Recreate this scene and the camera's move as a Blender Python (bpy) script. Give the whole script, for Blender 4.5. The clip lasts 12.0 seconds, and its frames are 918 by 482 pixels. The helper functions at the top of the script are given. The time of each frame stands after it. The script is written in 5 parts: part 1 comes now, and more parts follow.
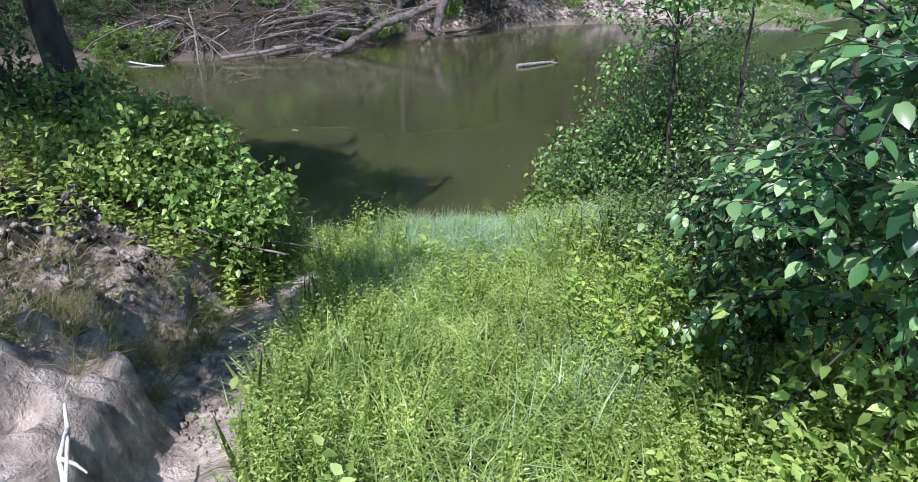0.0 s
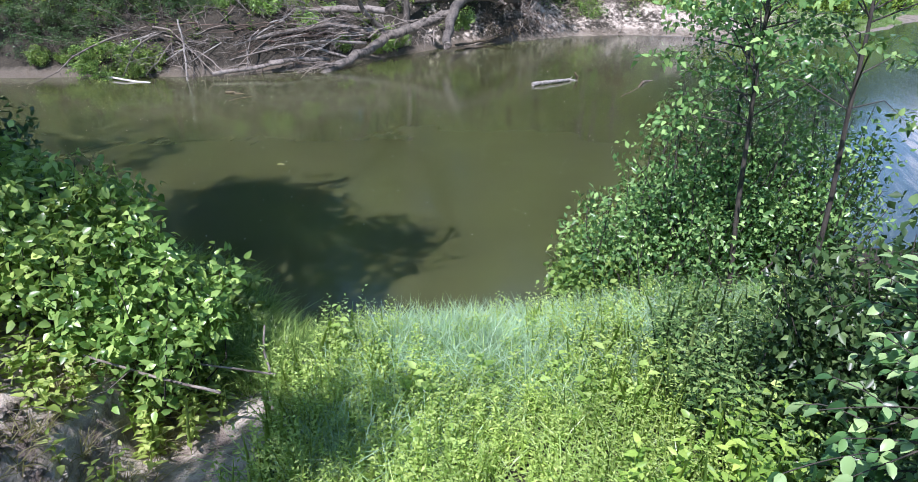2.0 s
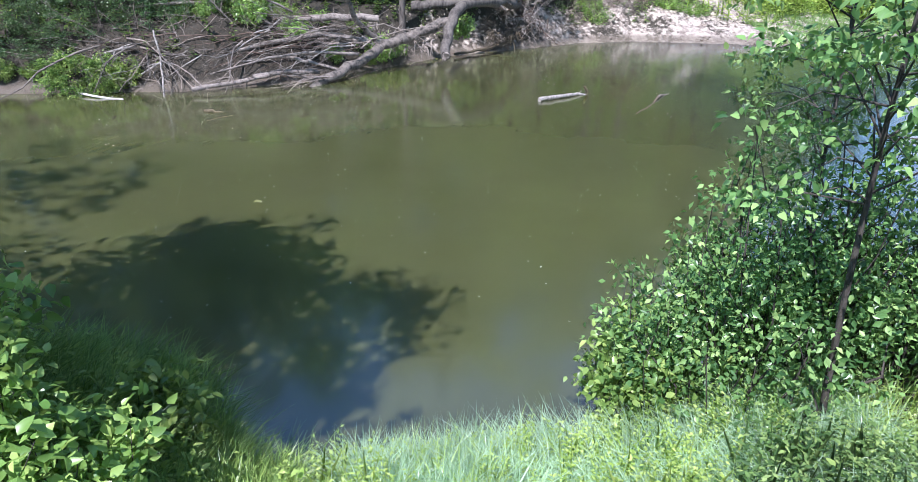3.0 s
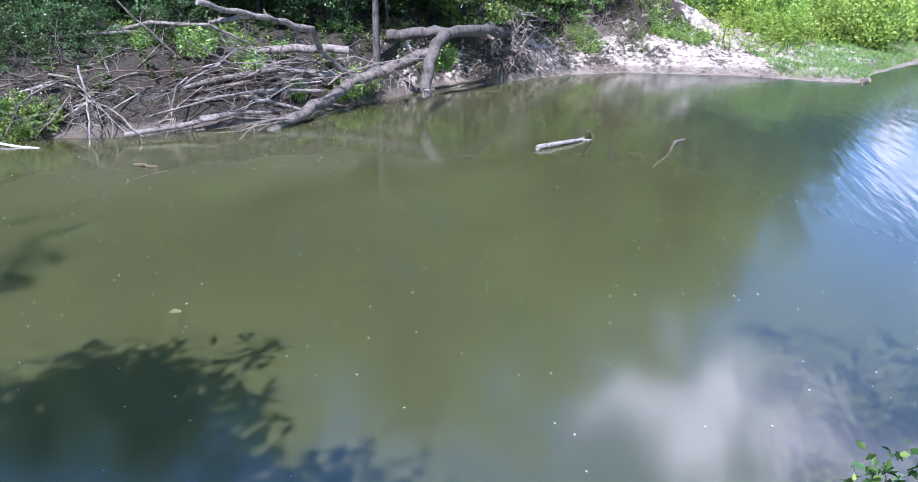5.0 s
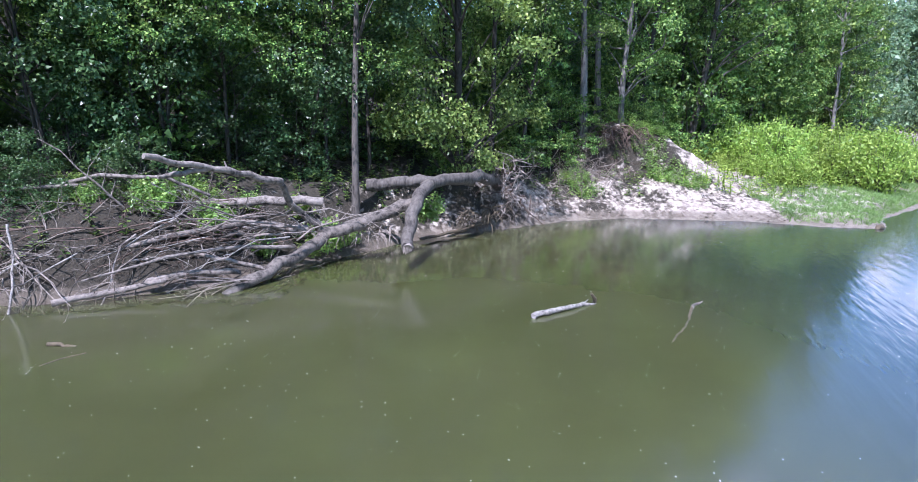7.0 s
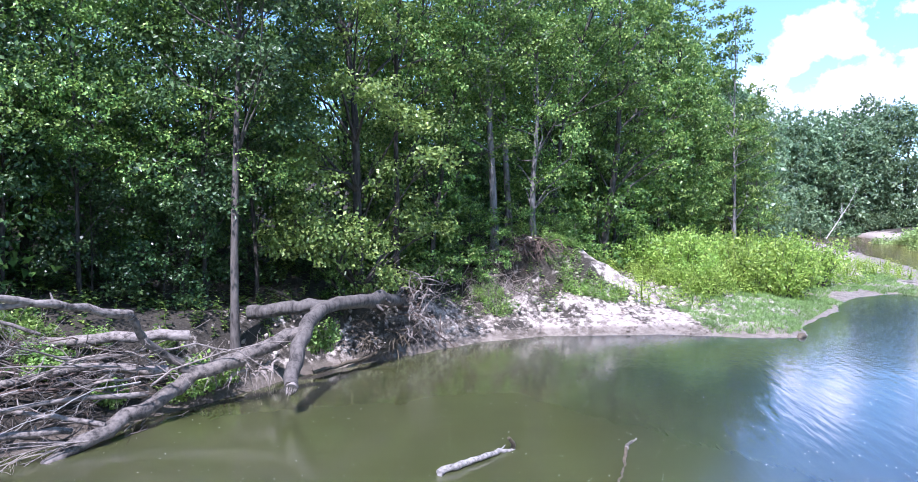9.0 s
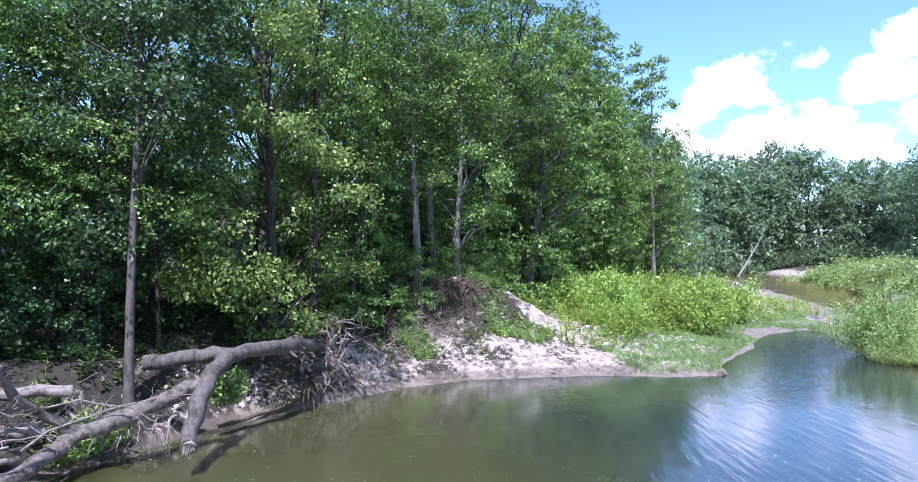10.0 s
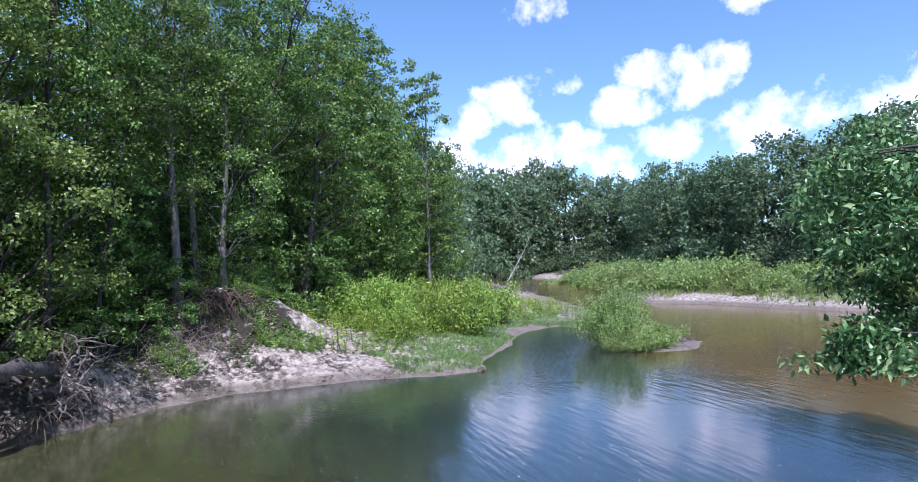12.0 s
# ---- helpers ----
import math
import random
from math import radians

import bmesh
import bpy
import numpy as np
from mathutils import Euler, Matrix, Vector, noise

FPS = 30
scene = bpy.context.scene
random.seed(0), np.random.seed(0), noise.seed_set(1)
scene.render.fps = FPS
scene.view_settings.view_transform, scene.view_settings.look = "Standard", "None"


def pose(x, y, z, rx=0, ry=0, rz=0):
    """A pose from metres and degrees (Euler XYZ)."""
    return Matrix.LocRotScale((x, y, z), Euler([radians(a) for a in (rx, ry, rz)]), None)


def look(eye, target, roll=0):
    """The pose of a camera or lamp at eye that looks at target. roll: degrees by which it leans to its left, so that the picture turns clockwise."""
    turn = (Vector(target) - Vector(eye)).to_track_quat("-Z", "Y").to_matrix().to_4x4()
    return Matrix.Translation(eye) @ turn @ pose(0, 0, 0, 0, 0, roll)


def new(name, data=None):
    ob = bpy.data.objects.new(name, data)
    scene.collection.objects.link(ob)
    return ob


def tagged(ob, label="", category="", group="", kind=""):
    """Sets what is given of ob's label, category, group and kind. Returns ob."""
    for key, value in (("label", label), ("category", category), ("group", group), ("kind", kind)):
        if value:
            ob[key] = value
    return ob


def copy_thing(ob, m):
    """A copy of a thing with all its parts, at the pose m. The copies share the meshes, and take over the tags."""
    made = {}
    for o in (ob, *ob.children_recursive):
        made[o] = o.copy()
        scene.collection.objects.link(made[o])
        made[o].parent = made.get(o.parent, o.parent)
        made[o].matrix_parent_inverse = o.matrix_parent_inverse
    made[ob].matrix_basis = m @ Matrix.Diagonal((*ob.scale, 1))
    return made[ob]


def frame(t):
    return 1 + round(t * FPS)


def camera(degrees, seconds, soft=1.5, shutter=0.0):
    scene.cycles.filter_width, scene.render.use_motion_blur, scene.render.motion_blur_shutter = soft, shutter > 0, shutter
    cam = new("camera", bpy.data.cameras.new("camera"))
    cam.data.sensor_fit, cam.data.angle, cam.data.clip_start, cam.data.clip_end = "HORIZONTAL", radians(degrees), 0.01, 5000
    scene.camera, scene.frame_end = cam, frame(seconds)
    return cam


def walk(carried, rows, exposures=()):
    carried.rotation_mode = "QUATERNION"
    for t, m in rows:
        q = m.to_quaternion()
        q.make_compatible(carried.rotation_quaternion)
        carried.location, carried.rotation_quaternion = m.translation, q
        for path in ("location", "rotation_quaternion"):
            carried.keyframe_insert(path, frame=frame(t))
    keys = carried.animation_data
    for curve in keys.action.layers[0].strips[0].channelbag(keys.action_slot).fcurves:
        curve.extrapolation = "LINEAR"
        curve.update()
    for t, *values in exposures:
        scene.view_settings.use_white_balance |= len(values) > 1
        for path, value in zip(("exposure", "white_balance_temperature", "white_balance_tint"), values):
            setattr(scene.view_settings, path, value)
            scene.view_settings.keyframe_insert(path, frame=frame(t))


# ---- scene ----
cam = camera(69.9, 12.0, soft=0.6)
PATH = [
    (0, (-0.172, 0.176, 3.501), (-0.149, 1.989, 2.655), 0.3),
    (0.5, (-0.141, 0.571, 3.507), (-0.138, 2.386, 2.667), 0.3),
    (1, (-0.118, 0.986, 3.515), (-0.129, 2.803, 2.679), 0.4),
    (1.5, (-0.099, 1.432, 3.533), (-0.11, 3.248, 2.696), 0.4),
    (2, (-0.109, 1.993, 3.558), (-0.118, 3.81, 2.721), 0.4),
    (2.5, (-0.113, 2.69, 3.62), (-0.122, 4.506, 2.782), 0.4),
    (3, (-0.19, 3.553, 3.61), (-0.193, 5.37, 2.775), 0.2),
    (4.8, (-0.348, 6.041, 3.607), (-0.287, 7.862, 2.782), 0.5),
    (5, (-0.33, 6.315, 3.599), (-0.267, 8.155, 2.816), 0.6),
    (5.5, (-0.262, 6.927, 3.632), (-0.196, 8.813, 2.97), 0.5),
    (6, (-0.197, 7.472, 3.686), (-0.128, 9.386, 3.107), 0.5),
    (6.5, (-0.131, 7.987, 3.706), (-0.059, 9.924, 3.214), 0.5),
    (6.7, (-0.102, 8.18, 3.718), (-0.03, 10.126, 3.26), 0.4),
    (8.3, (0.372, 9.783, 3.652), (0.588, 11.764, 3.483), -0.3),
    (8.5, (0.425, 9.902, 3.65), (0.682, 11.881, 3.515), -0.7),
    (9, (0.567, 10.348, 3.675), (0.887, 12.321, 3.611), -0.7),
    (9.5, (0.755, 10.697, 3.701), (1.139, 12.659, 3.706), -0.7),
    (10, (0.848, 10.875, 3.707), (1.383, 12.802, 3.759), -0.8),
    (10.5, (0.914, 10.903, 3.668), (1.629, 12.769, 3.732), -1.1),
    (11, (0.97, 10.843, 3.642), (1.831, 12.646, 3.709), -1.4),
    (11.5, (1.089, 10.626, 3.623), (2.094, 12.354, 3.688), -1.6),
    (12, (1.191, 10.444, 3.618), (2.312, 12.099, 3.684), -1.9),
]
walk(cam, [(t, look(eye, target, roll)) for t, eye, target, roll in PATH],
     [(0.0, 0.40, 5900, 26), (2.5, 0.85, 5850, 25), (5.0, 1.10, 5500, 30), (6.5, 0.94, 5500, 30), (8.5, 1.2, 5500, 32), (9.5, 1.03, 5500, 33), (11.0, 0.65, 5600, 32), (12.0, 0.31, 5600, 31)])

# ---- light ----
SUN_TRAVEL = Vector((0.20, 0.53, -0.82)).normalized()
world = bpy.data.worlds.new("sky")
scene.world = world
world.use_nodes = True
wt = world.node_tree
wt.nodes.clear()


def wn(kind, **props):
    n = wt.nodes.new(kind)
    for key, value in props.items():
        setattr(n, key, value)
    return n


def wmath(op, a, b=None, clamp=False):
    n = wn("ShaderNodeMath", operation=op, use_clamp=clamp)
    for i, v in enumerate((a, b)):
        if v is None:
            continue
        if isinstance(v, (int, float)):
            n.inputs[i].default_value = v
        else:
            wt.links.new(v, n.inputs[i])
    return n.outputs[0]


sky = wn("ShaderNodeTexSky", sky_type="NISHITA", sun_disc=False)
sky.sun_elevation = math.asin(-SUN_TRAVEL.z)
sky.sun_rotation = math.atan2(-SUN_TRAVEL.x, -SUN_TRAVEL.y)
sky.air_density, sky.dust_density, sky.ozone_density = 1.0, 0.5, 4.0
coord = wn("ShaderNodeTexCoord")
direction = coord.outputs["Generated"]
# cumulus: heading (degrees from north to east), elevation, half width, half height, all in degrees
CLOUDS = [(35.6, 12.3, 2.8, 1.7), (38.6, 13.8, 2.9, 2.0), (41.4, 15.2, 2.1, 1.7), (43.6, 14.8, 1.9, 0.9),
          (48.4, 12.7, 3.1, 1.7), (50.6, 15.0, 2.3, 1.4), (54.0, 14.2, 3.1, 1.9), (56.4, 15.4, 1.8, 1.6),
          (34.5, 8.8, 3.2, 2.0), (38.5, 8.6, 4.2, 2.0), (43.0, 9.5, 2.8, 2.2), (47.0, 8.4, 5.2, 2.0), (52.5, 9.0, 4.2, 1.8), (57.0, 9.9, 3.2, 1.8), (61.5, 10.6, 4.2, 1.7),
          (41.0, 21.0, 2.3, 1.5), (58.6, 20.2, 2.5, 1.2), (73, 11, 9, 3.0), (29, 36, 10, 7), (100, 20, 12, 4), (180, 18, 14, 4)]
warp = wn("ShaderNodeTexNoise")
warp.inputs["Scale"].default_value, warp.inputs["Detail"].default_value, warp.inputs["Roughness"].default_value = 13.0, 9.0, 0.60
wt.links.new(direction, warp.inputs["Vector"])
field = None
for head, elev, half_w, half_h in CLOUDS:
    h, e = radians(head), radians(elev)
    centre = Vector((math.sin(h) * math.cos(e), math.cos(h) * math.cos(e), math.sin(e)))
    right = Vector((math.cos(h), -math.sin(h), 0))
    up = right.cross(centre)
    terms = []
    for axis, half in ((right, half_w), (up, half_h)):
        dot = wn("ShaderNodeVectorMath", operation="DOT_PRODUCT")
        wt.links.new(direction, dot.inputs[0])
        dot.inputs[1].default_value = axis / math.sin(radians(half))
        off = wmath("SUBTRACT", dot.outputs["Value"], axis.dot(centre) / math.sin(radians(half)))
        terms.append(wmath("MULTIPLY", off, off))
    front = wn("ShaderNodeVectorMath", operation="DOT_PRODUCT")
    wt.links.new(direction, front.inputs[0])
    front.inputs[1].default_value = centre
    one = wmath("SUBTRACT", 1.0, wmath("ADD", terms[0], terms[1]))
    one = wmath("MULTIPLY", wmath("ADD", wmath("MAXIMUM", one, -3.0), 3.0), wmath("GREATER_THAN", front.outputs["Value"], 0.3))
    one = wmath("SUBTRACT", one, 3.0)
    field = one if field is None else wmath("MAXIMUM", field, one)
field = wmath("MULTIPLY", wmath("MAXIMUM", field, -2.0), 0.85)
cover = wmath("ADD", field, wmath("MULTIPLY", wmath("SUBTRACT", warp.outputs["Fac"], 0.5), 7.0))
cover = wmath("MULTIPLY", wmath("SUBTRACT", cover, -0.15), 0.65, clamp=True)
shade = wmath("ADD", wmath("MULTIPLY", warp.outputs["Fac"], 10.0), 9.0)
cloud = wn("ShaderNodeCombineColor")
for i, k in enumerate((1.0, 1.01, 1.04)):
    wt.links.new(wmath("MULTIPLY", shade, k), cloud.inputs[i])
blend = wn("ShaderNodeMix", data_type="RGBA")
wt.links.new(cover, blend.inputs["Factor"])
blue = wn("ShaderNodeMix", data_type="RGBA", blend_type="MULTIPLY")
blue.inputs["Factor"].default_value, blue.inputs["B"].default_value = 1.0, (1.35, 1.60, 1.48, 1)
wt.links.new(sky.outputs[0], blue.inputs["A"])
wt.links.new(blue.outputs["Result"], blend.inputs["A"])
wt.links.new(cloud.outputs[0], blend.inputs["B"])
background = wn("ShaderNodeBackground")
background.inputs["Strength"].default_value = 0.100
wt.links.new(blend.outputs["Result"], background.inputs["Color"])
wt.links.new(background.outputs[0], wn("ShaderNodeOutputWorld").inputs["Surface"])

sun = new("sun", bpy.data.lights.new("sun", "SUN"))
sun.data.energy, sun.data.angle, sun.data.color = 5.0, radians(0.53), (1.0, 0.98, 0.94)
sun.matrix_world = look((0, 0, 60), Vector((0, 0, 60)) + SUN_TRAVEL)


# ---- materials ----
def material(name, roughness=0.8):
    m = bpy.data.materials.new(name)
    m.use_nodes = True
    bsdf = m.node_tree.nodes["Principled BSDF"]
    bsdf.inputs["Roughness"].default_value = roughness
    return m, m.node_tree, bsdf


def add(nt, kind, **props):
    n = nt.nodes.new(kind)
    for key, value in props.items():
        setattr(n, key, value)
    return n


def noise_node(nt, scale, detail=4.0, rough=0.6, vector=None):
    n = add(nt, "ShaderNodeTexNoise")
    n.inputs["Scale"].default_value, n.inputs["Detail"].default_value, n.inputs["Roughness"].default_value = scale, detail, rough
    if vector is not None:
        nt.links.new(vector, n.inputs["Vector"])
    return n.outputs["Fac"]


def ramp(nt, fac, stops):
    n = add(nt, "ShaderNodeValToRGB")
    e = n.color_ramp.elements
    while len(e) < len(stops):
        e.new(0.5)
    for el, (pos, col) in zip(e, stops):
        el.position, el.color = pos, (*col, 1)
    nt.links.new(fac, n.inputs["Fac"])
    return n.outputs["Color"]


def mixed(nt, fac, a, b, mode="MIX"):
    n = add(nt, "ShaderNodeMix", data_type="RGBA", blend_type=mode)
    for key, v in (("Factor", fac), ("A", a), ("B", b)):
        if isinstance(v, (int, float)):
            n.inputs[key].default_value = v
        elif isinstance(v, tuple):
            n.inputs[key].default_value = (*v, 1)
        else:
            nt.links.new(v, n.inputs[key])
    return n.outputs["Result"]


def calc(nt, op, a, b=None, clamp=False):
    n = add(nt, "ShaderNodeMath", operation=op, use_clamp=clamp)
    for i, v in enumerate((a, b)):
        if isinstance(v, (int, float)):
            n.inputs[i].default_value = v
        elif v is not None:
            nt.links.new(v, n.inputs[i])
    return n.outputs[0]


def relief(nt, bsdf, height, strength, distance):
    b = add(nt, "ShaderNodeBump")
    b.inputs["Strength"].default_value, b.inputs["Distance"].default_value = strength, distance
    nt.links.new(height, b.inputs["Height"])
    nt.links.new(b.outputs[0], bsdf.inputs["Normal"])


def place_of(nt):
    return add(nt, "ShaderNodeNewGeometry").outputs["Position"]


def leaf_material(name, dark, mid, light, gloss=0.45, through_light=0.48):
    """Leaves: each island its own green, glossy above, letting light through."""
    m, nt, bsdf = material(name, gloss)
    geo = add(nt, "ShaderNodeNewGeometry")
    info = add(nt, "ShaderNodeObjectInfo")
    col = ramp(nt, geo.outputs["Random Per Island"], [(0.0, dark), (0.55, mid), (1.0, light)])
    patch = noise_node(nt, 1.9, 3.0, 0.6, geo.outputs["Position"])
    tone = calc(nt, "ADD", calc(nt, "MULTIPLY", patch, 2.0), 0.0)
    hsv = add(nt, "ShaderNodeHueSaturation")
    nt.links.new(col, hsv.inputs["Color"])
    nt.links.new(calc(nt, "MULTIPLY", tone, calc(nt, "ADD", calc(nt, "MULTIPLY", info.outputs["Random"], 0.4), 0.8)), hsv.inputs["Value"])
    nt.links.new(calc(nt, "ADD", calc(nt, "MULTIPLY", calc(nt, "SUBTRACT", 1.0, patch), 0.06), calc(nt, "ADD", calc(nt, "MULTIPLY", info.outputs["Random"], 0.025), 0.46)), hsv.inputs["Hue"])
    nt.links.new(hsv.outputs[0], bsdf.inputs["Base Color"])
    bsdf.inputs["Specular IOR Level"].default_value = 0.4
    trans = add(nt, "ShaderNodeBsdfTranslucent")
    warm = mixed(nt, 0.45, hsv.outputs[0], (mid[0] * 1.9, mid[1] * 1.75, mid[2] * 1.1))
    nt.links.new(warm, trans.inputs["Color"])
    mix = add(nt, "ShaderNodeMixShader")
    mix.inputs[0].default_value = through_light
    nt.links.new(bsdf.outputs[0], mix.inputs[1])
    nt.links.new(trans.outputs[0], mix.inputs[2])
    nt.links.new(mix.outputs[0], nt.nodes["Material Output"].inputs["Surface"])
    return m


LEAF_FOREST = leaf_material("forest_leaf", (0.022, 0.062, 0.014), (0.105, 0.205, 0.042), (0.36, 0.49, 0.12), 0.40, 0.36)
# bluer green for distant trees: air haze is mixed into the leaf colour
LEAF_HAZED = leaf_material("hazed_far_leaf", (0.036, 0.075, 0.040), (0.125, 0.205, 0.098), (0.30, 0.41, 0.21), 0.45, 0.36)
LEAF_SHRUB = leaf_material("shrub_leaf", (0.13, 0.23, 0.040), (0.27, 0.40, 0.075), (0.46, 0.58, 0.13))
# darker copy of the forest leaf: shade is put into the colour
LEAF_SHADED = leaf_material("shaded_leaf", (0.022, 0.055, 0.018), (0.055, 0.11, 0.036), (0.14, 0.22, 0.08), 0.36, 0.3)
LEAF_BAR = leaf_material("bar_leaf", (0.15, 0.23, 0.070), (0.27, 0.37, 0.12), (0.41, 0.52, 0.20))
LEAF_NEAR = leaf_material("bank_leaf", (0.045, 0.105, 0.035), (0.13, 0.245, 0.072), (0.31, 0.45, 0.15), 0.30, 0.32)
# glossy leaf; its pale end also paints sheen into the colour
LEAF_SHEEN = leaf_material("sheen_leaf", (0.024, 0.070, 0.024), (0.10, 0.215, 0.068), (0.38, 0.51, 0.22), 0.30, 0.26)
LEAF_BUSH = leaf_material("bush_leaf", (0.08, 0.16, 0.038), (0.20, 0.31, 0.075), (0.40, 0.52, 0.15), 0.32, 0.36)
LEAF_WEED = leaf_material("weed_leaf", (0.15, 0.25, 0.050), (0.35, 0.49, 0.120), (0.58, 0.70, 0.24), 0.38)
LEAF_GRASS = leaf_material("grass_blade", (0.20, 0.31, 0.088), (0.37, 0.51, 0.165), (0.54, 0.67, 0.29), 0.32)
LEAF_BEACH = leaf_material("beach_grass", (0.12, 0.21, 0.06), (0.20, 0.31, 0.10), (0.32, 0.44, 0.17), 0.5)
LEAF_SEDGE = leaf_material("shore_sedge", (0.22, 0.34, 0.20), (0.34, 0.48, 0.32), (0.48, 0.62, 0.46), 0.28)
LEAF_DRY = leaf_material("dry_grass", (0.16, 0.16, 0.06), (0.25, 0.25, 0.11), (0.36, 0.35, 0.18), 0.6)


def bark_material(name, dark, light, stretch=0.25, scale=14.0):
    m, nt, bsdf = material(name, 0.88)
    tc = add(nt, "ShaderNodeTexCoord")
    mp = add(nt, "ShaderNodeMapping")
    mp.inputs["Scale"].default_value = (1, 1, stretch)
    nt.links.new(tc.outputs["Object"], mp.inputs["Vector"])
    a = noise_node(nt, scale, 6.0, 0.65, mp.outputs[0])
    b = noise_node(nt, 1.6, 3.0, 0.6, tc.outputs["Object"])
    fac = calc(nt, "ADD", calc(nt, "MULTIPLY", a, 0.65), calc(nt, "MULTIPLY", b, 0.35))
    nt.links.new(ramp(nt, fac, [(0.39, dark), (0.50, tuple(0.4 * d + 0.6 * l for d, l in zip(dark, light))), (0.62, light)]), bsdf.inputs["Base Color"])
    relief(nt, bsdf, a, 0.9, 0.03)
    return m


BARK = bark_material("living_bark", (0.032, 0.027, 0.022), (0.135, 0.118, 0.098))
BARK_PALE = bark_material("pale_bark", (0.07, 0.066, 0.060), (0.23, 0.215, 0.195))
BARK_DARK = bark_material("dark_furrowed_bark", (0.015, 0.013, 0.010), (0.075, 0.065, 0.052))
DEADWOOD = bark_material("weathered_wood", (0.045, 0.037, 0.030), (0.29, 0.25, 0.21), 1.0, 11.0)
DEADBARK = bark_material("fallen_trunk_bark", (0.024, 0.020, 0.016), (0.20, 0.172, 0.142), 1.0, 9.0)
BLEACHED = bark_material("bleached_wood", (0.36, 0.33, 0.29), (0.66, 0.63, 0.58), 1.0, 10.0)
DRIFTWOOD = bark_material("pale_driftwood", (0.07, 0.062, 0.052), (0.38, 0.35, 0.31), 1.0, 16.0)
ROOTBROWN = bark_material("brown_root", (0.035, 0.024, 0.017), (0.16, 0.11, 0.08), 1.0, 16.0)
TWIG = bark_material("dry_twig", (0.13, 0.105, 0.085), (0.33, 0.28, 0.23), 1.0, 20.0)
WETWOOD = bark_material("wet_wood", (0.04, 0.032, 0.02), (0.13, 0.10, 0.06), 1.0, 10.0)

# ground: pale sand, grey silt and dark leaf mould; the attribute "sand" says where
GROUND, nt, bsdf = material("bank_ground", 0.95)
pos = place_of(nt)
att = add(nt, "ShaderNodeAttribute", attribute_name="sand")
big, fine, mid_n = noise_node(nt, 0.9, 5.0, 0.6, pos), noise_node(nt, 26.0, 5.0, 0.7, pos), noise_node(nt, 5.0, 5.0, 0.62, pos)
sand = ramp(nt, mid_n, [(0.36, (0.19, 0.148, 0.122)), (0.5, (0.43, 0.368, 0.295)), (0.64, (0.68, 0.60, 0.50))])
sand = mixed(nt, calc(nt, "MULTIPLY", fine, 0.45), sand, (0.24, 0.20, 0.165))
soil = ramp(nt, fine, [(0.3, (0.022, 0.018, 0.011)), (0.55, (0.045, 0.038, 0.025)), (0.75, (0.10, 0.085, 0.055))])
mask = calc(nt, "ADD", att.outputs["Fac"], calc(nt, "MULTIPLY", calc(nt, "SUBTRACT", mid_n, 0.5), 1.1))
mask = calc(nt, "ADD", mask, calc(nt, "MULTIPLY", calc(nt, "SUBTRACT", big, 0.5), 1.5))
mask = calc(nt, "MULTIPLY", calc(nt, "SUBTRACT", mask, 0.38), 4.0, clamp=True)
# dark blotches in the sand's colour imitate dappled tree shade
dapple = calc(nt, "MULTIPLY", calc(nt, "SUBTRACT", noise_node(nt, 2.3, 6.0, 0.72, pos), 0.52), 7.0, clamp=True)
sand = mixed(nt, calc(nt, "MULTIPLY", dapple, 0.55), sand, (0.12, 0.098, 0.075))
col = mixed(nt, mask, soil, sand)
sep = add(nt, "ShaderNodeSeparateXYZ")
nt.links.new(pos, sep.inputs[0])
wet = calc(nt, "SUBTRACT", 1.0, calc(nt, "MULTIPLY", calc(nt, "ADD", sep.outputs["Z"], calc(nt, "MULTIPLY", mid_n, -0.30)), 9.0), clamp=True)
col = mixed(nt, calc(nt, "MULTIPLY", wet, 0.7), col, (0.15, 0.122, 0.088))
nt.links.new(col, bsdf.inputs["Base Color"])
nt.links.new(calc(nt, "SUBTRACT", 0.95, calc(nt, "MULTIPLY", wet, 0.4)), bsdf.inputs["Roughness"])
relief(nt, bsdf, calc(nt, "ADD", calc(nt, "MULTIPLY", fine, 0.45), mid_n), 1.0, 0.10)

# turbid river water: silty green body under a glossy rippled surface, browner over the shoals
WATER, nt, bsdf = material("river_water", 0.11)
pos = place_of(nt)
sep = add(nt, "ShaderNodeSeparateXYZ")
nt.links.new(pos, sep.inputs[0])
cloudy = noise_node(nt, 0.22, 4.0, 0.6, pos)
green = ramp(nt, cloudy, [(0.3, (0.057, 0.062, 0.023)), (0.7, (0.073, 0.080, 0.030))])
# body darkened and blued in the channel to imitate reflected sky
reflected_sky = calc(nt, "MULTIPLY", calc(nt, "SUBTRACT", calc(nt, "ADD", sep.outputs["X"], calc(nt, "MULTIPLY", cloudy, 3.0)), 5.5), 0.22, clamp=True)
green = mixed(nt, reflected_sky, green, (0.022, 0.036, 0.036))
slant = calc(nt, "ADD", sep.outputs["X"], calc(nt, "MULTIPLY", calc(nt, "SUBTRACT", sep.outputs["Y"], 18.0), -0.55))
shoal = calc(nt, "MULTIPLY", calc(nt, "SUBTRACT", calc(nt, "ADD", slant, calc(nt, "MULTIPLY", cloudy, 4.0)), 16.2), 0.35, clamp=True)
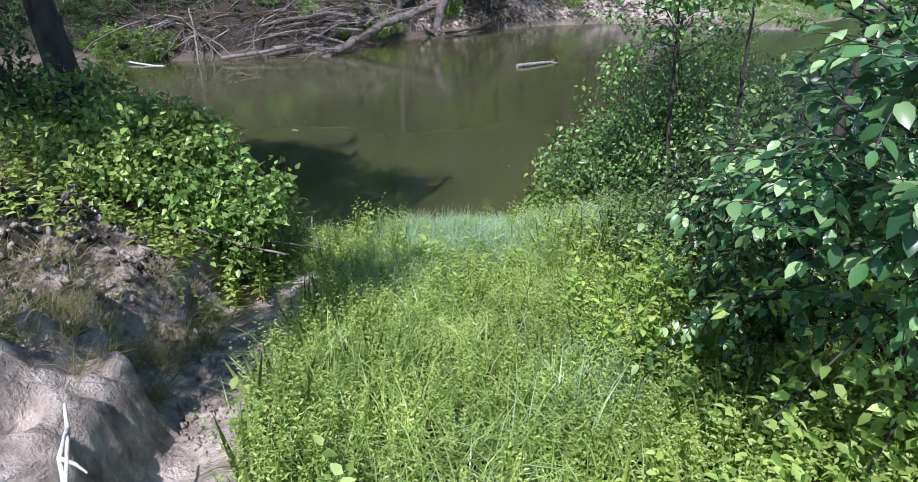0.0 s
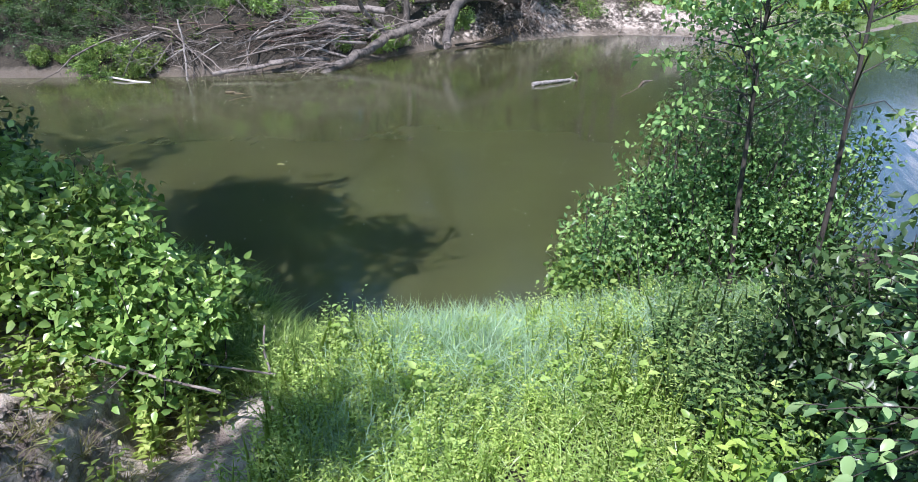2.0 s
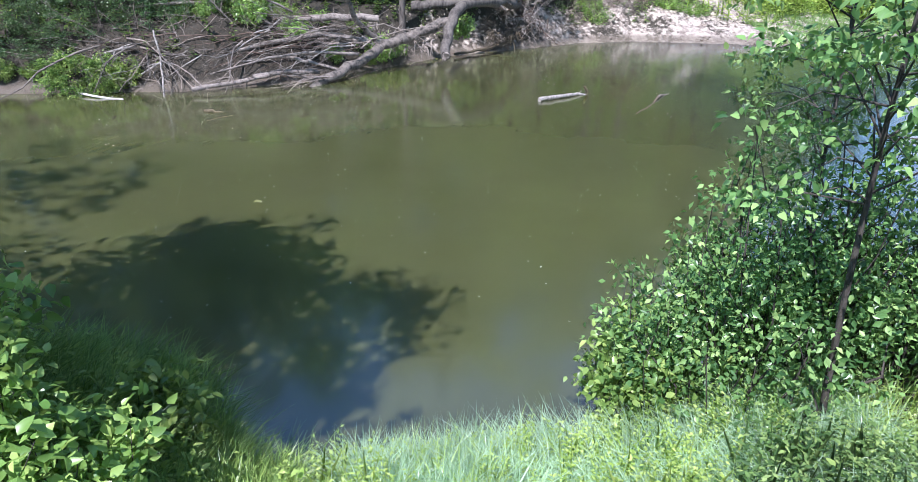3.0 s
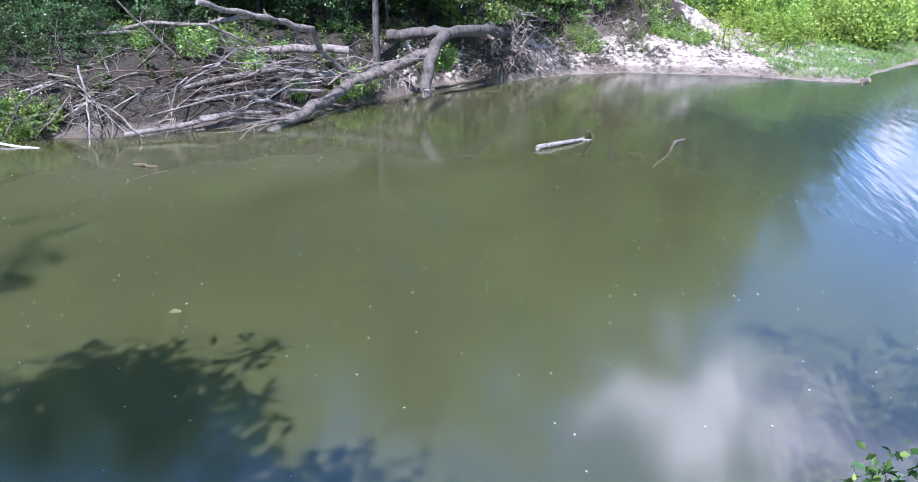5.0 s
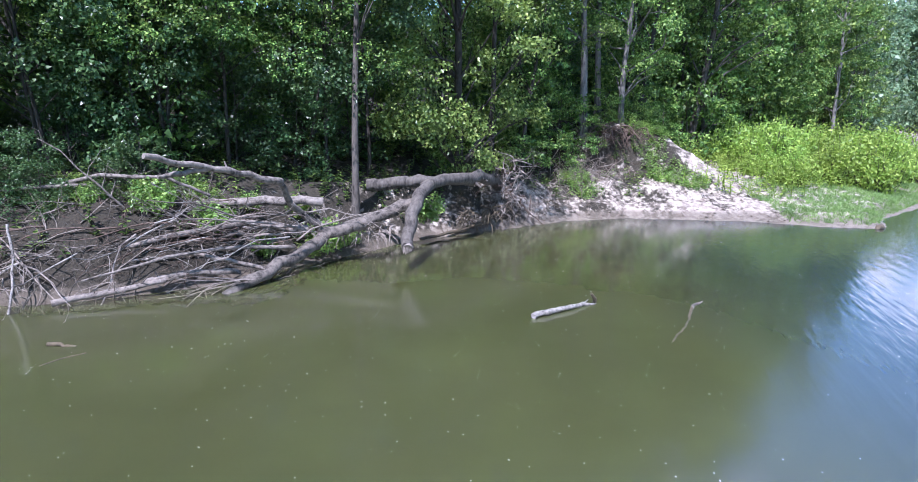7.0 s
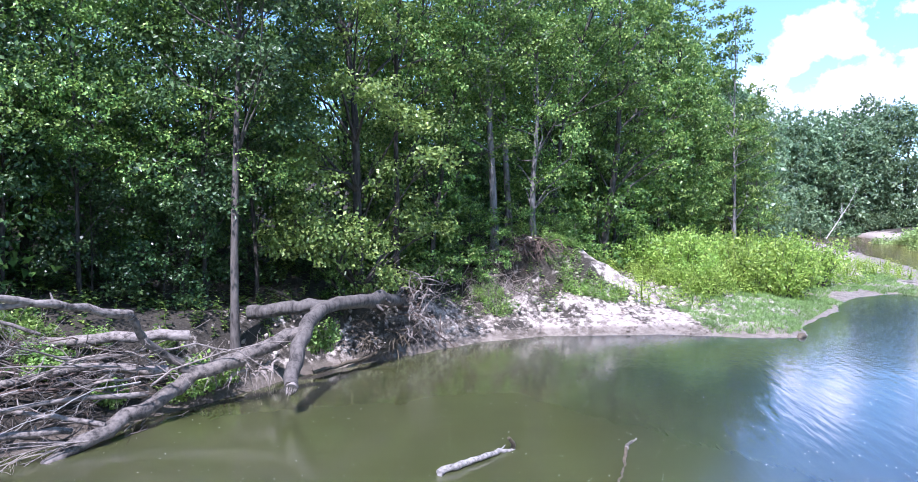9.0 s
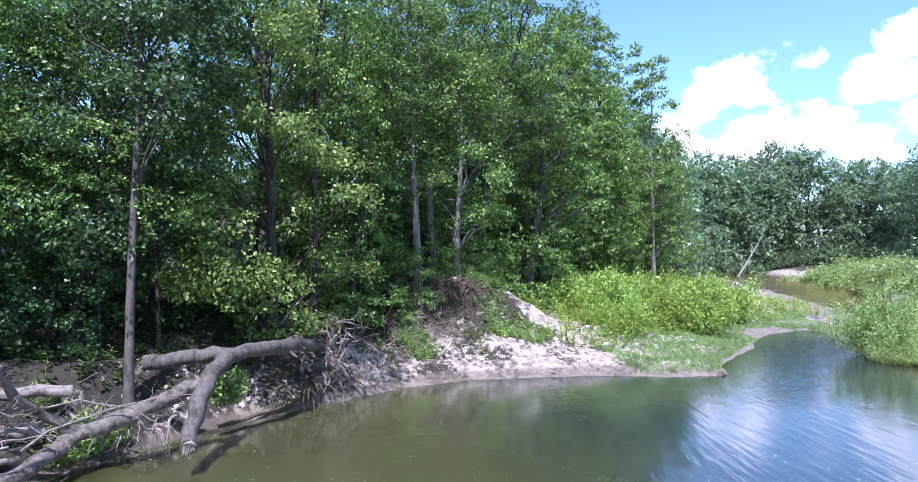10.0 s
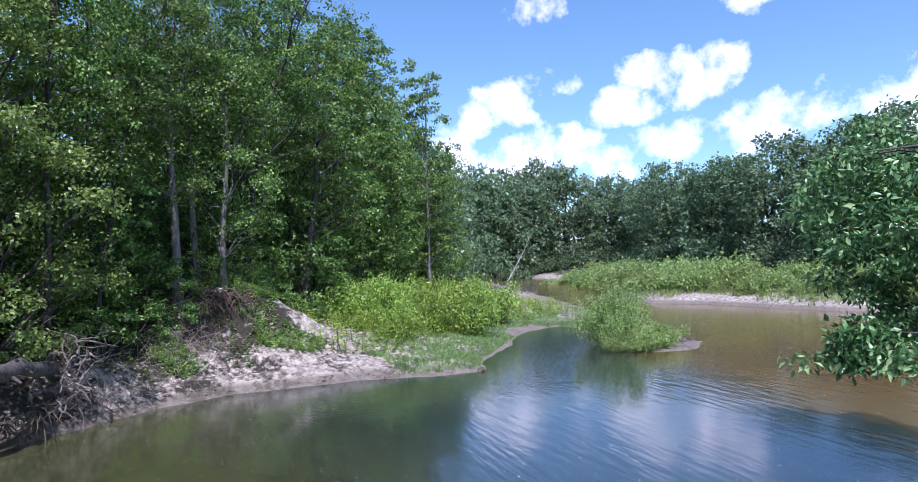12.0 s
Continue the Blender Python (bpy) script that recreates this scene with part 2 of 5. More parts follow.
nt.links.new(mixed(nt, shoal, green, (0.150, 0.098, 0.036)), bsdf.inputs["Base Color"])
bsdf.inputs["IOR"].default_value = 1.65
bsdf.inputs["Specular IOR Level"].default_value = 0.95
bsdf.inputs["Subsurface Weight"].default_value, bsdf.inputs["Subsurface Scale"].default_value = 0.85, 0.35
bsdf.inputs["Subsurface Radius"].default_value = (1.0, 1.0, 0.7)
# wind ripples: long crests, lively in the open channel and nearly still under the far bank
mp = add(nt, "ShaderNodeMapping", vector_type="TEXTURE")
mp.inputs["Rotation"].default_value, mp.inputs["Scale"].default_value = (0, 0, radians(-17)), (0.19, 1.1, 1)
nt.links.new(pos, mp.inputs["Vector"])
wave = noise_node(nt, 1.0, 2.0, 0.45, mp.outputs[0])
gusts = calc(nt, "MULTIPLY", calc(nt, "SUBTRACT", noise_node(nt, 0.20, 3.0, 0.55, pos), 0.44), 6.0, clamp=True)
channel = calc(nt, "MULTIPLY", calc(nt, "SUBTRACT", calc(nt, "ADD", sep.outputs["X"], calc(nt, "MULTIPLY", sep.outputs["Y"], -0.10)), 0.5), 0.25, clamp=True)
lively = calc(nt, "ADD", calc(nt, "MULTIPLY", calc(nt, "MULTIPLY", calc(nt, "ADD", calc(nt, "MULTIPLY", gusts, 0.7), 0.3), channel), 0.80), 0.10)
still = calc(nt, "MULTIPLY", calc(nt, "SUBTRACT", sep.outputs["Y"], 22.0), 0.2, clamp=True)
lively = calc(nt, "MULTIPLY", lively, calc(nt, "SUBTRACT", 1.0, calc(nt, "MULTIPLY", still, 0.4)))
fine_ripple = calc(nt, "MULTIPLY", noise_node(nt, 7.0, 2.0, 0.5, pos), calc(nt, "MULTIPLY", calc(nt, "MULTIPLY", still, channel), 0.55))
lively_height = calc(nt, "ADD", calc(nt, "MULTIPLY", wave, lively), fine_ripple)
slow = noise_node(nt, 0.8, 2.0, 0.5, pos)
relief(nt, bsdf, calc(nt, "ADD", lively_height, calc(nt, "MULTIPLY", slow, 0.08)), 0.25, 0.05)


# ---- mesh building ----
class Build:
    """Collects points and faces as arrays and makes one mesh of them."""

    def __init__(self):
        self.v, self.f, self.n = [], [], 0

    def put(self, verts, faces):
        verts, faces = np.asarray(verts, float).reshape(-1, 3), np.asarray(faces, int)
        self.v.append(verts)
        self.f.append(faces + self.n)
        self.n += len(verts)

    def tube(self, points, radii, sides=7, close=True, rough=0.0):
        pts = [Vector(p) for p in points]
        side = Vector((0.31, 0.17, 0.93))
        rings = []
        for i, p in enumerate(pts):
            d = (pts[min(i + 1, len(pts) - 1)] - pts[max(i - 1, 0)]).normalized()
            a = side - d * side.dot(d)
            a = (a if a.length > 0.05 else d.orthogonal()).normalized()
            side = a
            b = d.cross(a)
            for k in range(sides):
                w = 2 * math.pi * k / sides
                r = radii[i] * (1 + rough * (random.random() - 0.5))
                rings.append(p + a * math.cos(w) * r + b * math.sin(w) * r)
        quads = [(i * sides + k, i * sides + (k + 1) % sides, (i + 1) * sides + (k + 1) % sides, (i + 1) * sides + k)
                 for i in range(len(pts) - 1) for k in range(sides)]
        self.put([tuple(r) for r in rings], quads)
        if close:
            for i, flip in ((0, True), (len(pts) - 1, False)):
                ring = [tuple(r) for r in rings[i * sides:(i + 1) * sides]]
                mid = tuple(sum((Vector(r) for r in ring), Vector()) / sides)
                tris = [(k, (k + 1) % sides, sides) for k in range(sides)]
                self.put(ring + [mid], [t[::-1] if flip else t for t in tris])

    def leaves(self, at, axis, normal, length, width, fine=False, simple=False):
        """Folded leaves at given points, along axis, facing normal."""
        at, axis, normal = (np.asarray(q, float) for q in (at, axis, normal))
        axis = axis / (np.linalg.norm(axis, axis=1, keepdims=True) + 1e-9)
        side = np.cross(axis, normal)
        side /= np.linalg.norm(side, axis=1, keepdims=True) + 1e-9
        up = np.cross(side, axis)
        L = np.broadcast_to(np.asarray(length, float).reshape(-1, 1), (len(at), 1))
        W = np.broadcast_to(np.asarray(width, float).reshape(-1, 1), (len(at), 1)) * 0.5
        n = len(at)
        i = np.arange(n)[:, None]
        if simple:
            verts = np.stack([at - side * W, at + side * W, at + axis * L - up * L * 0.1], 1).reshape(-1, 3)
            self.put(verts, i * 3 + np.array([[0, 1, 2]]))
        elif fine == "oval":
            mid = [at, at + axis * L * 0.30 - up * W * 0.10, at + axis * L * 0.62 - up * L * 0.05, at + axis * L - up * L * 0.20]
            edge = [[at + axis * L * u + side * W * w * q + up * W * (0.30 - 0.1 * u) * w - up * L * 0.16 * u * u for u, w in ((0.13, 0.62), (0.40, 1.0), (0.74, 0.72))] for q in (1, -1)]
            base = self.n
            quads, tris = [], []
            for k, e in enumerate(edge):
                s0 = 4 + 3 * k
                for q in ([0, s0, s0 + 1, 1], [1, s0 + 1, s0 + 2, 2]):
                    quads.append(i * 10 + np.array([q if k == 0 else q[::-1]]))
                t = [2, s0 + 2, 3]
                tris.append(i * 10 + np.array([t if k == 0 else t[::-1]]))
            self.put(np.stack(mid + edge[0] + edge[1], 1).reshape(-1, 3), np.concatenate(quads))
            self.f.append(np.concatenate(tris) + base)
        elif fine:
            rows = [at, at + axis * L * 0.30 + side * W + up * W * 0.35, at + axis * L * 0.68 + side * W * 0.72 + up * W * 0.2 - up * L * 0.05,
                    at + axis * L - up * L * 0.16, at + axis * L * 0.68 - side * W * 0.72 + up * W * 0.2 - up * L * 0.05,
                    at + axis * L * 0.30 - side * W + up * W * 0.35, at + axis * L * 0.5]
            verts = np.stack(rows, 1).reshape(-1, 3)
            faces = np.concatenate([i * 7 + np.array([[0, 1, 6, 6]]), i * 7 + np.array([[1, 2, 3, 6]]), i * 7 + np.array([[6, 3, 4, 5]]), i * 7 + np.array([[0, 6, 5, 5]])])
            quads, tris = faces[n:3 * n], np.concatenate([faces[:n][:, :3], faces[3 * n:][:, :3]])
            base = self.n
            self.put(verts, quads)
            self.f.append(tris + base)
        else:
            verts = np.stack([at, at + axis * L * 0.45 + side * W + up * W * 0.3, at + axis * L - up * L * 0.12, at + axis * L * 0.45 - side * W + up * W * 0.3], 1).reshape(-1, 3)
            base = self.n
            self.put(verts, i * 4 + np.array([[0, 1, 2]]))
            self.f.append(i * 4 + np.array([[0, 2, 3]]) + base)

    def mesh(self, name, mat, smooth=False):
        me = bpy.data.meshes.new(name)
        v = np.concatenate(self.v)
        me.vertices.add(len(v))
        me.vertices.foreach_set("co", v.ravel())
        loops = np.concatenate([f.ravel() for f in self.f])
        totals = np.concatenate([np.full(len(f), f.shape[1]) for f in self.f])
        starts = np.concatenate([[0], np.cumsum(totals)[:-1]])
        me.loops.add(len(loops))
        me.loops.foreach_set("vertex_index", loops.astype(np.int32))
        me.polygons.add(len(totals))
        me.polygons.foreach_set("loop_start", starts.astype(np.int32))
        me.polygons.foreach_set("loop_total", totals.astype(np.int32))
        if smooth:
            me.polygons.foreach_set("use_smooth", np.ones(len(totals), bool))
        me.update(calc_edges=True)
        me.materials.append(mat)
        return me


def part(name, build, mat, parent, label="", smooth=False):
    ob = new(name, build.mesh(name, mat, smooth))
    ob.parent = parent
    return tagged(ob, label)


def empty(name, m=None):
    ob = new(name)
    ob.empty_display_size = 0.2
    if m is not None:
        ob.matrix_basis = m
    return ob


def unit(rng, n):
    d = rng.normal(size=(n, 3))
    return d / (np.linalg.norm(d, axis=1, keepdims=True) + 1e-9)


def cluster_leaves(build, rng, centres, spread, count, length, width, fine=False, flat=0.55, up=0.75, out=0.6, droop=0.25, simple=False, face=None):
    """Leaves in clumps round the given centres, each clump turned towards its face if one is given."""
    centres = np.asarray(centres, float)
    spread = np.broadcast_to(np.asarray(spread, float), (len(centres),))
    c = np.repeat(centres, count, 0)
    s = np.repeat(spread, count)[:, None]
    d = unit(rng, len(c)) * rng.random((len(c), 1)) ** 0.45 * np.array([[1, 1, flat]])
    at = c + d * s
    normal = unit(rng, len(c)) * 0.75 + np.array([[0, 0, up]]) + d * out
    if face is not None:
        normal = normal + np.repeat(np.asarray(face, float), count, 0) * 0.7
    axis = unit(rng, len(c)) + d * 0.8 - np.array([[0, 0, droop]])
    size = rng.uniform(0.65, 1.25, (len(c), 1))
    build.leaves(at, axis, normal, length * size, width * size, fine, simple)


# ---- plan: shores as lines, land as regions ----
FAR_SHORE = [(-300, -20), (-60, 15), (-20, 19.2), (-12, 20.3), (-6.8, 20.7), (-5.5, 21.4), (-4, 22.6), (-2.3, 24.5), (-1, 26.1), (0.7, 27.4), (2.2, 28.3), (4, 29.5), (6.5, 30.1),
             (9, 29.8), (11.7, 28.9), (13.8, 28.3), (14.6, 28.9), (15.7, 30.3), (17, 31.4), (19.1, 33.2), (22.8, 36.3), (25.3, 37.0), (25.2, 34.8), (22, 31), (20.6, 28.6), (21.2, 26.9), (23, 26.6), (25, 27.6),
             (26, 30), (29, 36), (34, 42.5), (40, 52), (50, 68), (60, 85), (78, 118), (130, 190), (400, 500), (-300, 500)]
RIGHT_SHORE = [(400, 420), (140, 185), (88, 114), (66, 77.5), (55, 63), (44, 48), (42, 44.8), (43, 40.4), (42.3, 35.3), (41.6, 30.4), (46, 22), (62, 10), (110, -15), (400, -60)]
NEAR_SHORE = [(-300, -45), (-40, 5), (-12, 9.0), (-5, 9.4), (-3, 8.7), (-2.2, 8.0), (-1.8, 7.25), (-1.2, 7.2), (-0.3, 7.4), (0.8, 7.5), (1.5, 7.9), (2.4, 9.0), (4, 9.4), (7, 9.2), (11, 10.6), (12, 12.5), (14.5, 12.8), (18, 10.4), (30, 6), (110, -35), (400, -100), (400, -400), (-300, -400)]
FOREST_EDGE = [(-300, -16), (-60, 18.5), (-20, 21.4), (-12, 22.2), (-7, 23.4), (-2.2, 26.2), (1, 28.5), (4.6, 31.8), (8.8, 35.4), (14, 41), (20, 47.5), (29, 57), (40, 70), (52, 90), (75, 125), (130, 200), (400, 520)]


def signed_distance(px, py, poly):
    """Metres to the outline of a region: inside plus, outside minus."""
    px, py = np.asarray(px, float), np.asarray(py, float)
    best = np.full(px.shape, 1e9)
    inside = np.zeros(px.shape, bool)
    for (ax, ay), (bx, by) in zip(poly, poly[1:] + poly[:1]):
        ex, ey = bx - ax, by - ay
        t = np.clip(((px - ax) * ex + (py - ay) * ey) / (ex * ex + ey * ey), 0, 1)
        best = np.minimum(best, np.hypot(px - ax - t * ex, py - ay - t * ey))
        cross = (ay > py) != (by > py)
        with np.errstate(divide="ignore", invalid="ignore"):
            inside ^= cross & (px < ex * (py - ay) / (ey if ey else 1e-9) + ax)
    return np.where(inside, best, -best)


def smooth(a, b, x):
    t = np.clip((x - a) / (b - a), 0, 1)
    return t * t * (3 - 2 * t)


def lumps(x, y, scale, seed):
    """A cheap sum of waves for uneven ground, -1 to 1."""
    r = np.random.default_rng(seed)
    out = np.zeros(np.shape(x))
    for k in range(7):
        a, p, f = r.uniform(0, 6.28), r.uniform(0, 6.28), scale * 1.5 ** (k % 4)
        out = out + np.sin((x * math.cos(a) + y * math.sin(a)) * f + p) / (1 + k % 4)
    return out / 4.0


def rubble(x, y, scale, seed, octaves=4):
    """Fractal value noise for crumbled ground, about -1 to 1."""
    table = np.random.default_rng(seed).uniform(-1, 1, (97, 97))
    out, gain = np.zeros(np.shape(x)), 1.0
    for k in range(octaves):
        u, v = x * scale + 13.7 * k, y * scale + 7.3 * k
        i, j = np.floor(u).astype(int), np.floor(v).astype(int)
        a, c = u - i, v - j
        a, c = a * a * (3 - 2 * a), c * c * (3 - 2 * c)
        i0, i1, j0, j1 = i % 97, (i + 1) % 97, j % 97, (j + 1) % 97
        out = out + gain * ((table[i0, j0] * (1 - a) + table[i1, j0] * a) * (1 - c) + (table[i0, j1] * (1 - a) + table[i1, j1] * a) * c)
        scale, gain = scale * 2.1, gain * 0.55
    return out / 1.6


FOREST_REGION = FOREST_EDGE + [(-300, 520)]


def height(x, y):
    """The ground's height over the river's surface."""
    x, y = np.asarray(x, float), np.asarray(y, float)
    z = np.full(x.shape, -1.2)
    d = signed_distance(x, y, FAR_SHORE) + 0.18 * lumps(x, y, 1.7, 3) + (0.30 * lumps(x, y, 1.1, 71) + 0.14 * lumps(x, y, 4.5, 72)) * smooth(8, 12, x)
    steep = 1 - smooth(7.5, 12.0, x)
    bank = (1.5 - 0.45 * smooth(3.0, 6.0, x)) * smooth(-0.15, 1.4, d) + 0.7 * smooth(1.2, 4.5, d) + 0.5 * smooth(4, 14, d)
    gentle = 0.45 * smooth(-0.1, 0.9, d) + 0.6 * smooth(0.8, 2.4, d) + 1.9 * smooth(2.5, 3.8, d) + 0.4 * smooth(4, 11, d)
    ease = smooth(2.2, 4.2, x)
    bank = bank * (1 - ease) + gentle * ease
    beach = 0.30 * smooth(-0.1, 1.2, d) + 0.6 * smooth(1.0, 5, d) + 0.9 * smooth(4, 16, d)
    spit = smooth(16, 20, x) * (1 - smooth(40, 50, x))
    beach = beach * (1 - 0.55 * spit)
    far = steep * bank + (1 - steep) * beach + (0.12 * lumps(x, y, 2.6, 5) + 0.24 * rubble(x, y, 1.0, 6, 5)) * smooth(0.1, 1.6, d) * (1 - 0.6 * smooth(10, 14, x))
    hill = signed_distance(x, y, FOREST_REGION)
    far = far + 9.0 * smooth(6, 42, hill) * (1 - 0.6 * smooth(18, 40, x))
    z = np.where(d > 0, far, np.maximum(z, -1.2 + 1.2 * smooth(-1.6, 0, d)))
    d = signed_distance(x, y, RIGHT_SHORE) + 0.3 * lumps(x, y, 0.9, 7)
    z = np.where(d > 0, 0.55 * smooth(-0.1, 1.2, d) + 0.7 * smooth(1, 8, d) + 9 * smooth(25, 120, d) * smooth(20, 60, x) + 0.08 * lumps(x, y, 1.6, 9), np.maximum(z, -1.2 + 1.2 * smooth(-1.6, 0, d)))
    d = signed_distance(x, y, NEAR_SHORE)
    flat = 0.55 * smooth(0, 1.0, d) + 0.6 * smooth(0.8, 5.5, d)
    edge = x + 0.20 * lumps(y, x * 0.3, 2.4, 11) + 0.16 * rubble(x * 0.6, y, 3.0, 12, 4)
    bend = smooth(2.7, 4.2, y)
    edge = edge + 0.62 * bend - 0.08
    bluff = 0.6 * smooth(-1.78, -1.94, edge) + 0.4 * smooth(-2.05, -2.75, edge)
    near = flat + bluff * (0.75 + 0.08 * lumps(x, y, 3.0, 13)) * smooth(0.6, 2.4, d)
    near = near + bluff * (0.10 * lumps(x, y, 6.0, 19) + 0.07 * lumps(x, y, 14.0, 20)) * smooth(0.6, 2, d)
    near = near + (bluff * 0.24 + 0.045) * rubble(x, y, 4.2, 22, 5) * smooth(-0.9, -1.3, x) * smooth(0.6, 2, d)
    near = near + 0.05 * lumps(x, y, 3.2, 15) * smooth(0.2, 1, d)
    gully = np.exp(-((x + 1.60 + 0.35 * bend) / (0.34 + 0.15 * bend)) ** 2) * smooth(0.3, 1.6, d)
    near = near - 0.18 * gully
    z = np.where(d > 0, near, np.maximum(z, -1.2 + 1.2 * smooth(-1.6, 0, d)))
    return z


def ground_z(x, y):
    return float(height(np.array([x]), np.array([y]))[0])


def sandy(x, y):
    """How sandy the ground is, 0 to 1; cut under the brush pile to paint its shade."""
    d = signed_distance(x, y, FAR_SHORE)
    f = signed_distance(x, y, FOREST_REGION)
    s = np.where(d > -1, (0.02 + 0.23 * smooth(-4.5, -2.5, x) + 0.21 * smooth(-2.0, 2.0, x) + 0.20 * smooth(6.5, 9.5, x)) * (1 - 0.42 * smooth(1.5, 2.8, d) * (1 - smooth(9.0, 10.5, x))) * (1 - smooth(-0.5, 2.0, f)) + 0.02, 0.5)
    d2 = signed_distance(x, y, RIGHT_SHORE)
    s = np.where(d2 > -1, 1 - 0.9 * smooth(2.5, 5, d2), s)
    d3 = signed_distance(x, y, NEAR_SHORE)
    inner = smooth(-1.05, -1.4, x) * (1 - smooth(5.8, 7.2, y)) * smooth(-3.6, -2.4, x)
    s = np.where(d3 > -0.8, 0.05 + 0.80 * inner, s)
    return s


def axis_steps(spans):
    out = [spans[0][0]]
    for a, b, step in spans:
        n = max(1, round((b - a) / step))
        out += [a + (b - a) * (i + 1) / n for i in range(n)]
    return np.array(out)


XS = axis_steps([(-1500, -300, 300), (-300, -40, 20), (-40, -9, 1.2), (-9, -4, 0.4), (-4, -2.6, 0.14), (-2.6, -1.0, 0.05), (-1.0, 5, 0.2), (5, 13, 0.2), (13, 20, 0.35), (20, 46, 0.7), (46, 120, 4), (120, 400, 20), (400, 1500, 200)])
YS = axis_steps([(-1500, -300, 200), (-300, -20, 20), (-20, 0, 1), (0, 1.2, 0.2), (1.2, 6, 0.06), (6, 10, 0.14), (10, 18, 1.0), (18, 24, 0.25), (24, 33, 0.15), (33, 38, 0.3), (38, 60, 0.8), (60, 130, 4), (130, 500, 20), (500, 1500, 200)])
GX, GY = np.meshgrid(XS, YS)
GZ = height(GX, GY)
b = Build()
nx, ny = len(XS), len(YS)
ids = np.arange(nx * ny).reshape(ny, nx)
b.put(np.stack([GX, GY, GZ], -1).reshape(-1, 3), np.stack([ids[:-1, :-1], ids[:-1, 1:], ids[1:, 1:], ids[1:, :-1]], -1).reshape(-1, 4))
ground = new("ground", b.mesh("ground", GROUND, True))
ground.data.attributes.new("sand", "FLOAT", "POINT").data.foreach_set("value", sandy(GX, GY).ravel().astype(np.float32))
tagged(ground, "sandy river banks with silt, bare cut slopes and leaf mould", "ground", kind="structure")

b = Build()
b.put([(-1500, -1500, 0), (1500, -1500, 0), (1500, 1500, 0), (-1500, 1500, 0)], [(0, 1, 2, 3)])
tagged(new("water", b.mesh("water", WATER)), "slow turbid olive-green river with faint ripples", "river", kind="structure")


# ---- trees ----
def wander(rng, start, direction, length, steps, jitter, lift=0.0):
    """A crooked line of points from start."""
    p, d = Vector(start), Vector(direction).normalized()
    out = [p.copy()]
    for _ in range(steps):
        d = (d + Vector(rng.normal(size=3)) * jitter + Vector((0, 0, lift))).normalized()
        p = p + d * (length / steps)
        out.append(p.copy())
    return out


def make_tree(seed, tall, trunk_r, crown_from, crown_r, lobes, sprays, per_spray, leaf, leaf_mat, bark, label, lean=0.03, lobe_r=1.3, skirt=0.0, shape=1.0, limb_every=2, spray_r=0.36, dome=False, thin=0.0, fine=False, cone=False, layer=(0.3, 0.6), sway=0.05):
    """A tree at the origin: a tapered trunk, crooked limbs and a ragged crown of rounded boughs, each a shell of leafy sprays."""
    rng = np.random.default_rng(seed)
    tree = empty("tree")
    tagged(tree, label, "tree")
    line = wander(rng, (0, 0, -0.3), (lean, lean * 0.5, 1), tall * 0.93, 9, sway, 0.02)
    radii = [trunk_r * (1.35 if i == 0 else 1.0) * (1 - 0.85 * (i / 9)) for i in range(10)]
    b = Build()
    b.tube(line, radii, 9, rough=0.1)
    part("trunk", b, bark, tree, smooth=True)
    centres, faces, limbs = [], [], Build()
    for k in range(lobes):
        u = crown_from + (1 - crown_from) * ((k + rng.random()) / lobes)
        if skirt and rng.random() < skirt:
            u = rng.uniform(0.06, crown_from + 0.1)
        v = (u - crown_from) / (1 - crown_from)
        if dome:
            prof = math.sqrt(max(0.05, 1 - max(0.0, (v - 0.35) / 0.68) ** 2)) if u > crown_from else 0.8
        elif cone:
            prof = 1.08 - 0.65 * v if u > crown_from else 0.7
        else:
            prof = math.sin(math.pi * (0.22 + 0.70 * v)) ** 0.55 * shape if u > crown_from else 0.6
        ang = rng.uniform(0, 2 * math.pi)
        rad = crown_r * max(0.12, prof) * rng.uniform(0.25, 1.1) ** 0.8
        i = min(8, int(u * 9))
        root = Vector(line[i]).lerp(line[i + 1], u * 9 - i if u < 1 else 1)
        out = Vector((math.cos(ang), math.sin(ang), 0))
        tip = root + out * rad + Vector((0, 0, rad * rng.uniform(-0.1, 0.45)))
        size = lobe_r * rng.uniform(0.55, 1.3) * (0.75 + 0.35 * prof)
        stretch = np.array([rng.uniform(0.8, 1.25), rng.uniform(0.8, 1.25), rng.uniform(*layer)])
        d = unit(rng, sprays) + np.array([[out.x * 0.45, out.y * 0.45, 0.35]])
        d /= np.linalg.norm(d, axis=1, keepdims=True)
        at = np.array(tip)[None, :] + d * stretch * size * rng.uniform(0.55, 1.1, (sprays, 1))
        at[:, 2] = np.maximum(at[:, 2], 0.25)
        keep = rng.random(sprays) >= thin
        centres.extend(at[keep])
        faces.extend(d[keep])
        start = Vector(line[max(0, i - 1)]).lerp(line[i], 0.5)
        if k % limb_every == 0 and rad > 0.5:
            mid = start.lerp(tip, 0.5) + Vector(rng.normal(size=3)) * 0.12 * rad
            r0 = min(trunk_r * 0.35, 0.025 * (rad + 1))
            limbs.tube([start, mid, tip], [r0, r0 * 0.6, r0 * 0.2], 5, close=False)
            for q in at[:3]:
                limbs.tube([mid.lerp(tip, 0.6), tuple(q)], [r0 * 0.25, r0 * 0.08], 4, close=False)
